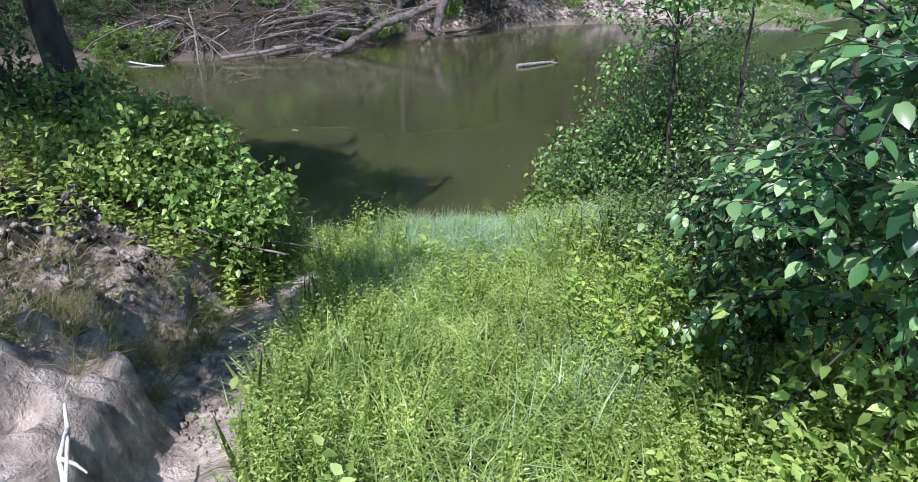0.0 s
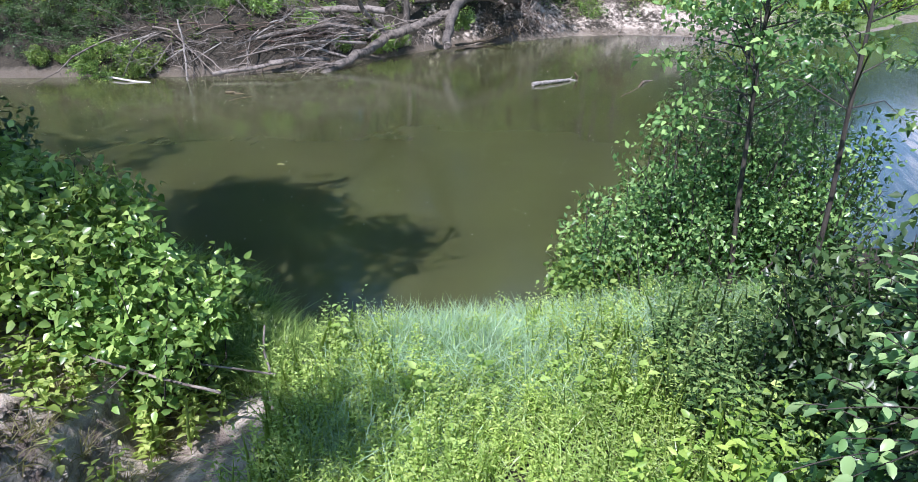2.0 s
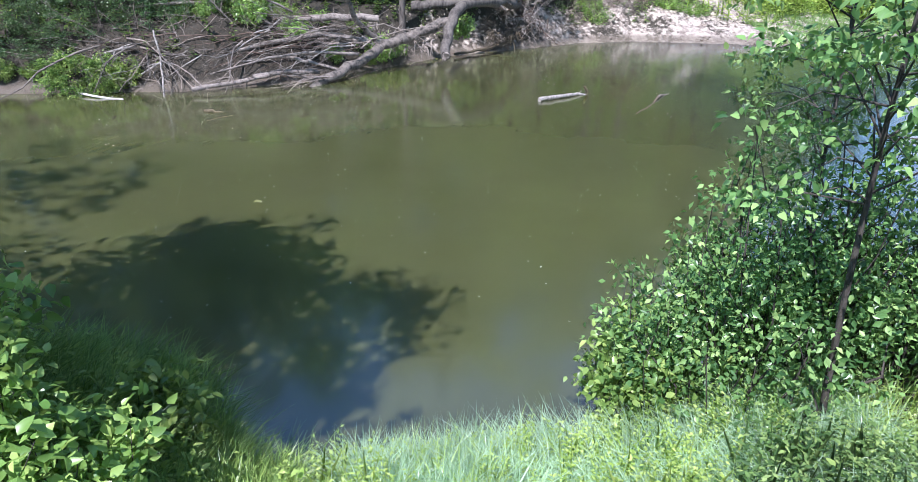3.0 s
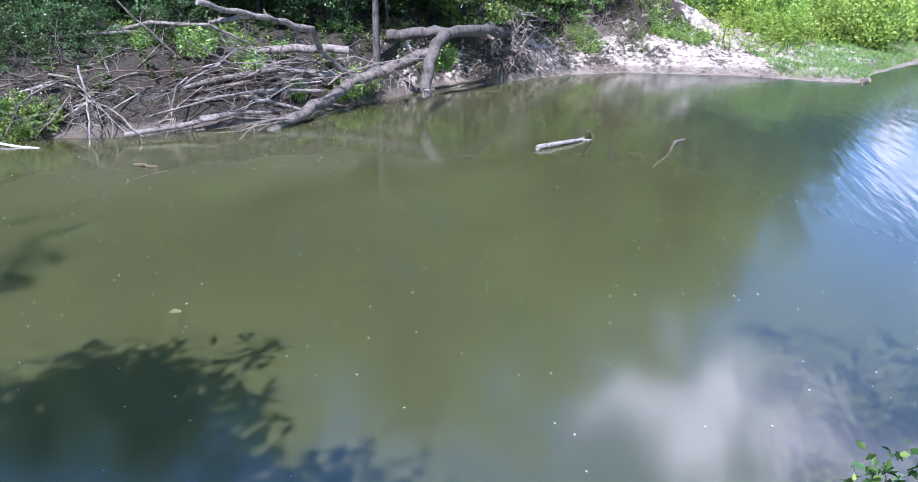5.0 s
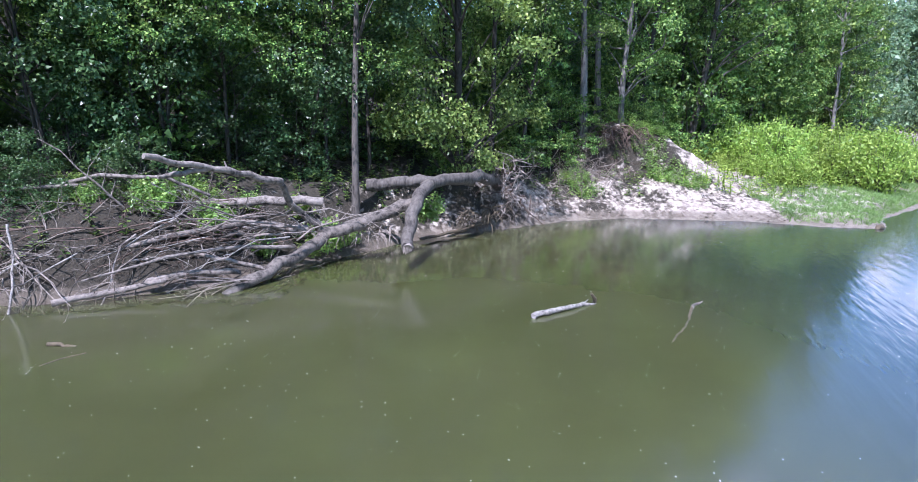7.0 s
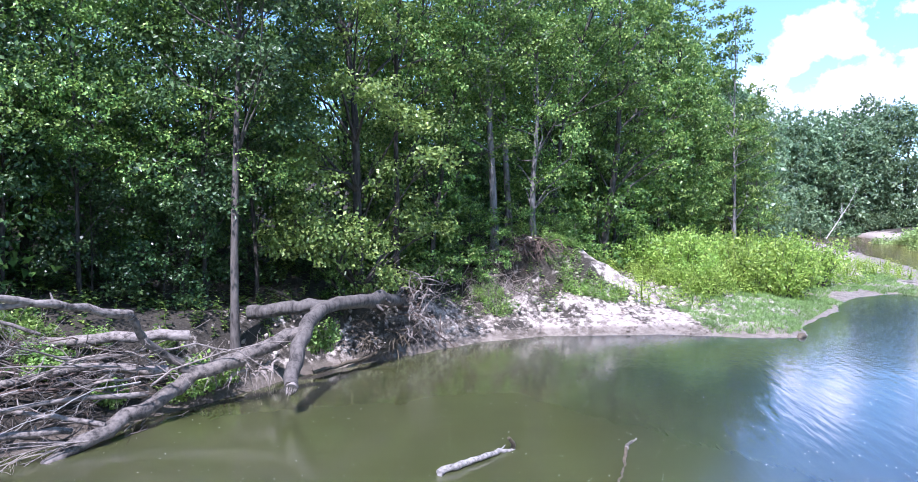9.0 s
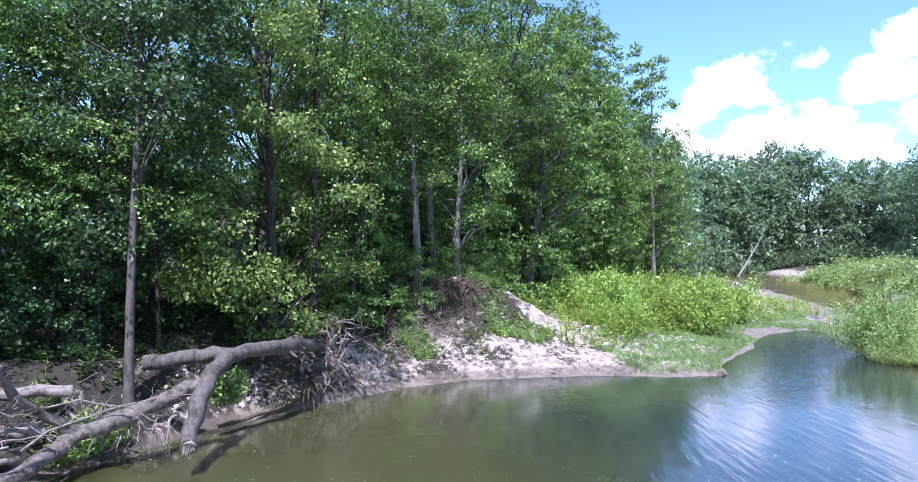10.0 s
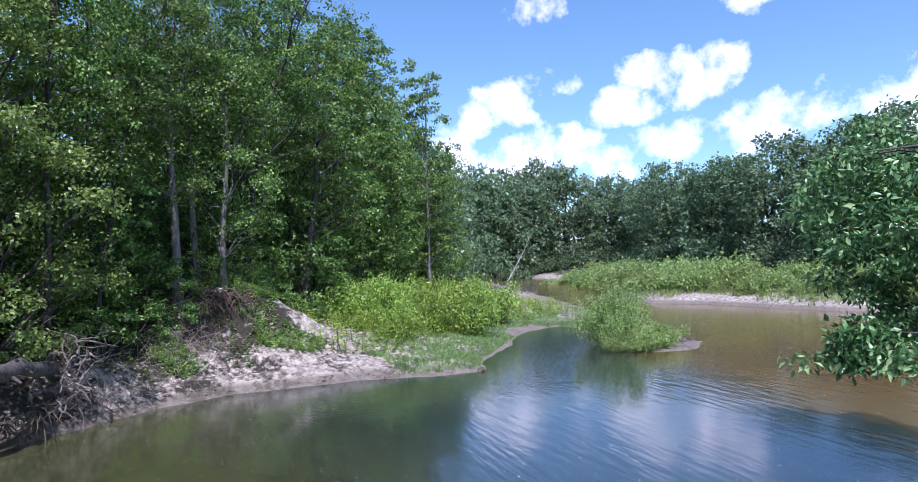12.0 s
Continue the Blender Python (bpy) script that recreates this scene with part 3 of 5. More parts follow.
    if limbs.n:
        tagged(part("branchwork", limbs, bark, tree, smooth=True), kind="stuff")
    b = Build()
    sizes = spray_r * rng.uniform(0.6, 1.4, len(centres))
    cluster_leaves(b, rng, centres, sizes, per_spray, leaf, leaf * (0.66 if fine else 0.8), flat=0.62, up=0.6, out=0.5, simple=not fine, face=faces)
    part("crown", b, leaf_mat, tree)
    return tree


def make_shrub(seed, tall, wide, stems, per_stem, leaf, mat, label, name="shrub", fine=False, slim=0.5, spread=0.2, low=0.3):
    """A shrub of many stems with leaves along each."""
    rng = np.random.default_rng(seed)
    shrub = tagged(empty(name), label, "shrub")
    wood, b = Build(), Build()
    centres, sp = [], []
    for _ in range(stems):
        a, r = rng.uniform(0, 6.28), wide * math.sqrt(rng.random())
        top = tall * rng.uniform(0.55, 1.05) * (1 - 0.35 * (r / wide) ** 2)
        foot = (math.cos(a) * r * 0.35, math.sin(a) * r * 0.35, -0.1)
        tip = Vector((math.cos(a) * r, math.sin(a) * r, top))
        mid = Vector(foot).lerp(tip, 0.5) + Vector(rng.normal(size=3)) * 0.08 * tall
        wood.tube([foot, mid, Vector(mid).lerp(tip, 0.92)], [0.008 * tall, 0.004 * tall, 0.0015 * tall], 4, close=False)
        for _ in range(4):
            u = rng.uniform(low, 1.0)
            centres.append(tuple(mid.lerp(tip, (u - 0.5) * 2) if u > 0.5 else Vector(foot).lerp(mid, u * 2)))
            sp.append(spread * tall * rng.uniform(0.7, 1.2))
    tagged(part("branchwork", wood, BARK_DARK, shrub), kind="stuff")
    cluster_leaves(b, rng, centres, sp, max(1, per_stem // 4), leaf, leaf * slim, fine, flat=0.8, up=0.6)
    part("foliage", b, mat, shrub)
    return shrub


def scatter_copies(source, spots, rng, low=0.8, high=1.2, group="", sink=0.05, tilt=3, lean=0.0, toward=(0.5, -0.85), first=True):
    """Stands the source at the first spot and copies of it at the others."""
    for k, (x, y) in enumerate(spots):
        s = rng.uniform(low, high)
        m = pose(x, y, ground_z(x, y) - sink, rng.uniform(-tilt, tilt), rng.uniform(-tilt, tilt), rng.uniform(0, 360)) @ Matrix.Diagonal((s, s, s * rng.uniform(0.92, 1.1), 1))
        if lean:
            spot = m.to_translation()
            turn = Matrix.Rotation(radians(lean * rng.uniform(0.5, 1.3)), 4, Vector((-toward[1], toward[0], 0)))
            m = Matrix.Translation(spot) @ turn @ Matrix.Translation(-spot) @ m
        if k == 0 and first:
            source.matrix_basis = m
            tagged(source, group=group)
        else:
            ob = copy_thing(source, pose(0, 0, 0))
            ob.matrix_basis = m


def along(line, spacing, offset, rng, jitter=0.8, start=None, end=None):
    """Spots along a line, set off to its left side."""
    spots = []
    left = spacing * rng.random()
    for (ax, ay), (bx, by) in zip(line, line[1:]):
        L = math.hypot(bx - ax, by - ay)
        ux, uy = (bx - ax) / L, (by - ay) / L
        while left < L:
            x, y = ax + ux * left - uy * offset, ay + uy * left + ux * offset
            x, y = x + rng.normal() * jitter, y + rng.normal() * jitter
            if (start is None or x > start) and (end is None or x < end):
                spots.append((x, y))
            left += spacing
        left -= L
    return spots


rng = np.random.default_rng(21)
FOREST_LABEL = "tall leafy green deciduous tree on the wooded bank"
hi = [make_tree(31, 20, 0.14, 0.40, 3.9, 44, 17, 20, 0.148, LEAF_FOREST, BARK_DARK, FOREST_LABEL, fine=True, cone=True, skirt=0.03),
      make_tree(32, 18.5, 0.12, 0.36, 3.7, 44, 17, 20, 0.148, LEAF_FOREST, BARK_DARK, FOREST_LABEL, fine=True, cone=True, skirt=0.04),
      make_tree(33, 21, 0.15, 0.42, 4.1, 44, 17, 20, 0.148, LEAF_FOREST, BARK_DARK, FOREST_LABEL, fine=True, cone=True, skirt=0.0)]
mid = [make_tree(35, 20, 0.14, 0.22, 3.8, 56, 12, 18, 0.19, LEAF_FOREST, BARK_DARK, FOREST_LABEL, skirt=0.2, limb_every=3),
       make_tree(36, 21, 0.14, 0.24, 3.6, 56, 12, 18, 0.19, LEAF_FOREST, BARK_DARK, FOREST_LABEL, skirt=0.2, limb_every=3)]
lo = [make_tree(41, 20, 0.22, 0.10, 3.8, 50, 10, 9, 0.27, LEAF_FOREST, BARK, FOREST_LABEL, lobe_r=1.4, skirt=0.12, limb_every=3, spray_r=0.5),
      make_tree(42, 22, 0.24, 0.20, 4.0, 50, 10, 9, 0.28, LEAF_FOREST, BARK, FOREST_LABEL, lobe_r=1.45, limb_every=3, spray_r=0.5)]
front = along(FOREST_EDGE, 2.2, 1.4, rng, 0.5, -16, 34)
KNOWN = [(-2.07, 25.6), (5.6, 33.2), (6.7, 35.0), (7.6, 34.2), (1.3, 28.6)]
front = [p for p in front if min(math.hypot(p[0] - x, p[1] - y) for x, y in KNOWN) > 1.7 and not (4.0 < p[0] < 8.0 and p[1] < 35.5)]
second = along(FOREST_EDGE, 2.8, 3.6, rng, 0.8, -18, 40)
shade_row = make_tree(44, 19, 0.15, 0.12, 3.6, 50, 12, 15, 0.18, LEAF_FOREST, BARK_DARK, FOREST_LABEL, limb_every=3)
scatter_copies(shade_row, [p for p in second if p[0] < 8], rng, 0.55, 0.72, "forest trees")
rows_behind = [p for p in second if p[0] >= 8] + along(FOREST_EDGE, 4.0, 7, rng, 1.0, -22, 50) + along(FOREST_EDGE, 5.5, 12, rng, 1.2, -26, 50)
open_front = [p for p in front if p[0] < -1.5]
front = [p for p in front if p[0] >= -1.5]
tall = make_tree(34, 20, 0.10, 0.27, 4.2, 46, 17, 20, 0.148, LEAF_FOREST, BARK_DARK, FOREST_LABEL, fine=True, cone=True, skirt=0.04, lobe_r=1.5)
scatter_copies(tall, [p for p in open_front if p[0] > -5], rng, 0.58, 0.68, "forest trees", lean=-2.0, toward=(0.35, -0.94))
scatter_copies(tall, [p for p in open_front if p[0] <= -5], rng, 0.48, 0.58, "forest trees", lean=5, toward=(0.2, -0.98), first=False)
near_front, far_front = [p for p in front if p[0] < 14], [p for p in front if p[0] >= 14]
for i, t in enumerate(hi):
    scatter_copies(t, near_front[i::3], rng, 0.62, 0.80, "forest trees", lean=2.5, toward=(0.6, -0.8))
for i, t in enumerate(mid):
    scatter_copies(t, [p for p in far_front if p[0] >= 21][i::2], rng, 0.42, 0.6, "forest trees", first=False)
    scatter_copies(t, [p for p in far_front if p[0] < 21][i::2], rng, 0.72, 0.9, "forest trees", lean=3, toward=(0.65, -0.75))
for i, t in enumerate(lo):
    scatter_copies(t, [p for p in rows_behind if p[0] < 9][i::2], rng, 0.52, 0.66, "forest trees")
    scatter_copies(t, [p for p in rows_behind if 9 <= p[0] < 25][i::2], rng, 0.66, 0.85, "forest trees", first=False)
    scatter_copies(t, [p for p in rows_behind if p[0] >= 25][i::2], rng, 0.5, 0.7, "forest trees", first=False)

# saplings darkened by leaf colour to imitate deep forest shade
shade_bush = make_tree(45, 5.0, 0.05, 0.03, 1.7, 26, 9, 15, 0.12, LEAF_SHADED, BARK_DARK, "leafy sapling in the forest, shade put into its dark leaf colour", lobe_r=0.75)
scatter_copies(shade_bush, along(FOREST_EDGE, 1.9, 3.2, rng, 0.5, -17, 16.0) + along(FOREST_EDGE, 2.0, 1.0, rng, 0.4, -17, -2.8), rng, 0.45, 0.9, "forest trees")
light_bush = make_tree(46, 3.4, 0.03, 0.08, 1.1, 16, 8, 16, 0.115, LEAF_FOREST, BARK, "light green leafy sapling at the forest's edge", lobe_r=0.5, spray_r=0.26)
scatter_copies(light_bush, along(FOREST_EDGE, 3.4, 0.2, rng, 0.4, -1.8, 0.6) + along(FOREST_EDGE, 3.6, 0.9, rng, 0.4, 1, 12), rng, 0.5, 1.15, "forest trees")
# leaf colour darkened here too, for the shaded left edge of the wood
young = make_tree(47, 10.5, 0.065, 0.30, 2.4, 44, 12, 20, 0.14, LEAF_SHADED, BARK_DARK, "leafy young tree at the edge of the wooded bank", fine=True, lobe_r=1.0)
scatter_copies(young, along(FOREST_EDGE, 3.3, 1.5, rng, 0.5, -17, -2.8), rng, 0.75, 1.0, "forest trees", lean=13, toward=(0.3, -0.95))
thick = make_tree(43, 7.5, 0.08, 0.03, 2.4, 30, 10, 12, 0.17, LEAF_FOREST, BARK, "young leafy tree in the forest's shade", lobe_r=0.9)
scatter_copies(thick, along(FOREST_EDGE, 4.0, 5.0, rng, 0.8, -18, 40) + along(FOREST_EDGE, 5.5, 10, rng, 1.0, -22, 45) + along(FOREST_EDGE, 9, 17, rng, 1.2, -28, 50), rng, 0.7, 1.2, "forest trees")

# more of the shade-coloured saplings, darkening the bank behind the brush pile
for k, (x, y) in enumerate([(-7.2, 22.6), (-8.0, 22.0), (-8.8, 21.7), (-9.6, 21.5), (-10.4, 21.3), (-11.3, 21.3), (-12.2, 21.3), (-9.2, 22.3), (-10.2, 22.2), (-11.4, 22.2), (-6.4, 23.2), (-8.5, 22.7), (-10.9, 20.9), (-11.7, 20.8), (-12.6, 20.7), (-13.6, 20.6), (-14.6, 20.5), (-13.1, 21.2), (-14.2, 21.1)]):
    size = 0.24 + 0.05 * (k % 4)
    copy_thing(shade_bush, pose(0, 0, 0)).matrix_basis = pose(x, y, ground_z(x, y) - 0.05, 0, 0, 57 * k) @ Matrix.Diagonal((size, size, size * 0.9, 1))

for k, (x, y) in enumerate([(-9.3, 20.3), (-9.9, 20.3), (-10.6, 20.3)]):
    size = (0.26, 0.38, 0.32)[k]
    copy_thing(light_bush, pose(0, 0, 0)).matrix_basis = pose(x, y, ground_z(x, y) - 0.05, 0, 0, 63 * k) @ Matrix.Diagonal((size, size, size, 1))

for k, (x, y) in enumerate([(0.8, 30.4), (2.0, 31.4), (3.4, 32.2), (4.2, 32.7), (3.0, 32.4), (4.6, 33.0), (8.8, 35.2), (9.6, 36.0), (5.0, 32.3), (8.1, 34.2), (6.0, 33.3), (5.5, 33.0), (7.9, 34.9), (6.6, 34.3)]):
    size = (0.6, 0.7, 0.8, 0.7, 1.0, 0.9, 0.5, 0.6, 0.45, 0.4, 0.42, 0.55, 0.6, 0.5)[k]
    copy_thing(light_bush, pose(0, 0, 0)).matrix_basis = pose(x, y, ground_z(x, y) - 0.05, 0, 0, 81 * k) @ Matrix.Diagonal((size, size, size * 0.9, 1))

# undergrowth at the forest's foot
under = [make_shrub(51, 2.6, 1.6, 36, 56, 0.14, LEAF_FOREST, "dense green undergrowth bush at the forest's foot", "bush", slim=0.6, spread=0.16),
         make_shrub(52, 3.6, 1.5, 36, 56, 0.15, LEAF_FOREST, "dense green undergrowth bush at the forest's foot", "bush", slim=0.6, spread=0.14)]
spots = along(FOREST_EDGE, 2.0, 1.5, rng, 0.4, -16, 34) + along(FOREST_EDGE, 2.4, 3.0, rng, 0.8, -16, 32)
spots = [p for k, p in enumerate(spots) if p[0] > -0.5 and k % 5 == 0]
for i, t in enumerate(under):
    scatter_copies(t, spots[i::2], rng, 0.45, 1.0, "undergrowth")

# far tree lines beyond the bend
FAR_LABEL = "distant rounded green tree beyond the river bend"
far_trees = [make_tree(61, 17, 0.25, 0.02, 4.6, 40, 12, 13, 0.37, LEAF_HAZED, BARK, FAR_LABEL, lobe_r=1.8, limb_every=9, spray_r=0.62, dome=True, layer=(0.65, 0.95)),
             make_tree(62, 15, 0.25, 0.02, 5.0, 40, 12, 13, 0.37, LEAF_HAZED, BARK, FAR_LABEL, lobe_r=1.9, limb_every=9, spray_r=0.62, dome=True, layer=(0.65, 0.95))]
BEYOND = [(62, 108), (80, 118), (100, 122), (125, 112)]
RIGHT_WOOD = [(130, 118), (108, 98), (92, 78), (82, 60), (76, 44), (74, 28), (80, 12), (96, -5)]
tall_spots = along(BEYOND, 4, 0, rng, 1.5) + along(BEYOND, 5, 9, rng, 2)
spots = along(RIGHT_WOOD, 4.6, 0, rng, 1.5) + along(RIGHT_WOOD, 8, 8, rng, 2) + along(FOREST_EDGE, 6, 3, rng, 1.5, 34, 90)
for i, t in enumerate(far_trees):
    scatter_copies(t, spots[i::2], rng, 0.85, 1.2, "distant trees")
    scatter_copies(t, tall_spots[i::2], rng, 1.15, 1.55, "distant trees", first=False)

HEDGE = along(BEYOND, 4, -4, rng, 1.0) + along(RIGHT_WOOD, 4.5, -4, rng, 1.0) + along(FOREST_EDGE, 4.5, 0.5, rng, 1.0, 38, 70)
hedge = make_shrub(74, 5.0, 3.6, 30, 60, 0.42, LEAF_HAZED, "dense bush at the foot of the distant wood", "bush", slim=0.6, spread=0.2)
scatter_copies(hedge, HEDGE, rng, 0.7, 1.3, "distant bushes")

# bright shrubs on the beach and on the far bar
shrubs = [make_shrub(71, 2.0, 1.1, 44, 60, 0.115, LEAF_SHRUB, "bright yellow-green leafy shrub on the sandy bar", slim=0.55, spread=0.17),
          make_shrub(72, 1.6, 1.0, 44, 60, 0.11, LEAF_SHRUB, "bright yellow-green leafy shrub on the sandy bar", slim=0.5, spread=0.18)]
spots = []
while len(spots) < 52:
    u, w = 0.8 * rng.random(), rng.random()
    x = 12.4 + 15.6 * u
    y = 31.0 + 11.5 * u + w * (3.0 + 6 * (1 - u))
    if signed_distance(x, y, FAR_SHORE) > 1.5 and signed_distance(x, y, FOREST_REGION) < -0.5:
        spots.append((x, y))
for i, t in enumerate(shrubs):
    scatter_copies(t, spots[i::2], rng, 0.4, 1.6, "bar shrubs", tilt=12)
bar = make_shrub(73, 2.1, 2.2, 30, 48, 0.24, LEAF_BAR, "green shrub on the far sandy river bar", slim=0.6, spread=0.2)
BAR_LINE = [(70, 84), (58, 64), (48, 49), (47, 41), (47, 35), (47, 29), (52, 20), (66, 8)]
scatter_copies(bar, along(BAR_LINE, 3.0, -1.4, rng, 0.7) + along(BAR_LINE, 3.0, 0.4, rng, 0.6) + along(BAR_LINE, 3.2, 3.5, rng, 0.8) + along(BAR_LINE, 4.5, 8, rng, 1.0), rng, 0.45, 1.25, "far bar shrubs")


# ---- single trees on the banks ----
def stand(ob, x, y, turn=0, sink=0.1, lean_x=0, lean_y=0):
    ob.matrix_basis = pose(x, y, ground_z(x, y) - sink, lean_x, lean_y, turn)
    return ob


for x, y, size in ((32.0, 59.0, 0.55), (35.5, 62.5, 0.6), (23, 54.5, 0.95), (27.5, 58.5, 0.7)):
    copy_thing(mid[1], pose(0, 0, 0)).matrix_basis = pose(x, y, ground_z(x, y) - 0.1, 0, 0, x * 20) @ Matrix.Diagonal((size, size, size, 1))

PALE_LABEL = "tall slim tree with a pale grey trunk on the bank"
# first crown takes the dark leaf, painting shade into its colour
stand(make_tree(81, 13, 0.105, 0.50, 1.9, 40, 12, 26, 0.105, LEAF_SHADED, BARK, "straight grey-trunked tree behind the fallen logs", fine=True, lean=0.0, lobe_r=0.8, sway=0.012), -2.07, 25.6)
stand(make_tree(82, 14.5, 0.15, 0.42, 2.3, 42, 12, 26, 0.11, LEAF_FOREST, BARK_PALE, PALE_LABEL, fine=True, lean=-0.04, lobe_r=1.0, sway=0.015), 5.6, 33.4)
stand(make_tree(83, 15, 0.14, 0.42, 2.3, 42, 12, 26, 0.11, LEAF_FOREST, BARK_PALE, PALE_LABEL, fine=True, lean=-0.03, lobe_r=1.0, sway=0.015), 6.6, 35.2)
stand(make_tree(84, 9, 0.13, 0.22, 1.8, 40, 12, 26, 0.105, LEAF_FOREST, BARK_PALE, "leafy tree rooted on the eroded sandy bank", fine=True, lean=0.02, lobe_r=0.95), 7.35, 34.4)
# brighter leaf than its neighbours, painting in the sun on this tree
stand(make_tree(85, 13, 0.15, 0.10, 2.5, 72, 12, 26, 0.115, LEAF_BUSH, BARK_DARK, "vine-hung tree leafed down to its foot, sunlight put into its leaf colour", fine=True, lean=-0.04, skirt=0.16, lobe_r=0.9), 0.7, 28.9)
stand(make_tree(86, 20.0, 0.15, 0.16, 2.1, 48, 12, 16, 0.2, LEAF_FOREST, BARK_PALE, "slender tall tree standing free at the wood's edge", lean=0.0, lobe_r=1.05, sway=0.02), 29.5, 56.6)
stand(make_tree(87, 15, 0.2, 0.05, 2.8, 50, 12, 20, 0.16, LEAF_FOREST, BARK, "leafy tree at the wood's edge", lobe_r=1.1, skirt=0.2), 12.5, 40.5)

# the big trees of the near bank, their unseen crowns placed to shade the water and the gully
NEAR_TREE = "large dark-trunked near-bank tree whose unseen crown casts shade"
stand(make_tree(91, 4.9, 0.21, 0.62, 1.25, 30, 10, 16, 0.14, LEAF_FOREST, BARK_DARK, NEAR_TREE, lean=-0.08, lobe_r=0.7), -4.0, 7.0)
stand(make_tree(92, 7.0, 0.13, 0.64, 1.3, 22, 10, 16, 0.14, LEAF_FOREST, BARK, NEAR_TREE, lean=0.22, lobe_r=0.7), -3.8, 4.4)
# next tree is added behind the view to darken the thicket
stand(make_tree(93, 9.0, 0.16, 0.42, 1.9, 32, 10, 14, 0.15, LEAF_FOREST, BARK_DARK, NEAR_TREE, lean=0.02, lobe_r=0.8), 3.3, -1.2)
stand(make_tree(98, 8.4, 0.14, 0.68, 0.55, 16, 9, 14, 0.12, LEAF_FOREST, BARK, NEAR_TREE, lean=0.16, lobe_r=0.42, spray_r=0.22), -4.2, -0.1)
# bushes added behind the thicket to block light from its inside
for k, (x, y) in enumerate([(5.0, 4.2), (5.2, 6.2), (6.6, 5.2), (6.8, 7.4), (4.4, 2.2), (6.2, 3.0), (8.4, 6.5)]):
    s0 = 0.8 + 0.1 * (k % 3)
    copy_thing(under[k % 2], pose(0, 0, 0)).matrix_basis = pose(x, y, ground_z(x, y) - 0.1, 0, 0, 70 * k) @ Matrix.Diagonal((s0, s0, s0, 1))
# added out of view, to shade the bushes on the left
stand(make_tree(94, 7.2, 0.2, 0.45, 2.3, 44, 10, 16, 0.15, LEAF_FOREST, BARK, NEAR_TREE, lobe_r=0.85), -6.2, 5.2)
for k, (x, y) in enumerate([(7.5, 0.5), (12, 3), (-13, 3), (-16, -6), (16, -1), (0, -24), (-9, -20), (9, -18), (20, 3), (-24, 0)]):
    s0 = 0.7 + 0.05 * (k % 4)
    copy_thing(lo[k % 2], pose(0, 0, 0)).matrix_basis = pose(x, y, ground_z(x, y) - 0.1, 0, 0, 50 * k) @ Matrix.Diagonal((s0, s0, s0, 1))


def overhanging_tree():
    """A tree on the near bank whose boughs reach out over the water."""
    rng = np.random.default_rng(95)
    tree = tagged(empty("tree", pose(13.0, 11.8, ground_z(13.0, 11.8) - 0.1)), "dark green tree with boughs hanging over the water", "tree")
    b, limbs, crown = Build(), Build(), Build()
    line = [(0, 0, -0.2), (-0.2, 0.5, 1.6), (-0.6, 1.3, 3.2), (-0.7, 2.1, 4.4), (-0.5, 2.5, 5.2)]
    b.tube(line, [0.24, 0.2, 0.15, 0.09, 0.03], 9)
    part("trunk", b, BARK, tree, smooth=True)
    centres = []
    while len(centres) < 300:
        p = Vector(unit(rng, 1)[0]) * rng.random() ** 0.4
        c = Vector((0.1, 2.9, 3.75)) + Vector((p.x * 2.5, p.y * 1.9, p.z * 1.75))
        centres.append(c)
    for k in range(44):
        u = rng.random()
        centres.append(Vector((-0.3 - 2.1 * u, 3.1 + rng.normal() * 0.3, 2.1 - 0.3 * u + rng.normal() * 0.18)))
    for c in centres[::7]:
        a = Vector(line[min(4, max(1, int((c.z + 0.2) / 1.5)))])
        mid = a.lerp(c, 0.5) + Vector((0, 0, 0.15))
        limbs.tube([a, mid, c], [0.028, 0.018, 0.005], 5, close=False)
    tagged(part("branchwork", limbs, BARK, tree, smooth=True), kind="stuff")
    cluster_leaves(crown, rng, [tuple(c) for c in centres], rng.uniform(0.2, 0.42, len(centres)), 64, 0.13, 0.06, False, flat=0.5, up=0.6, droop=0.4)
    part("crown", crown, LEAF_SHEEN, tree)


overhanging_tree()


# ---- fallen wood on the far bank ----
def log_mesh(points, r0, r1, sides=10, rough=0.24, knots=3, seed=1):
    """A crooked log of many short lengths with stubs of broken limbs."""
    rng = np.random.default_rng(seed)
    pts = [Vector(p) for p in points]
    fine = []
    for a, c in zip(pts, pts[1:]):
        for k in range(4):
            fine.append(a.lerp(c, k / 4) + Vector(rng.normal(size=3)) * r0 * 0.22)
    fine.append(pts[-1])
    n = len(fine) - 1
    b = Build()
    b.tube(fine, [(r0 + (r1 - r0) * i / n) * rng.uniform(0.94, 1.08) for i in range(n + 1)], sides, rough=rough)
    for _ in range(knots):
        i = int(rng.integers(1, n))
        d = (Vector(rng.normal(size=3)) + Vector((0, 0, 0.4))).normalized()
        r = r0 * rng.uniform(0.15, 0.3)
        b.tube([fine[i], fine[i] + d * (r0 + r * 2), fine[i] + d * (r0 + r * rng.uniform(3, 7))], [r, r * 0.8, r * 0.5], 6)
    return b


def twigs_on(b, line, r, rng, count, length, spread=0.7, depth=1):
    """Crooked side twigs along a line, forking once more."""
    for _ in range(count):
        u = rng.uniform(0.2, 1.0) * (len(line) - 1)
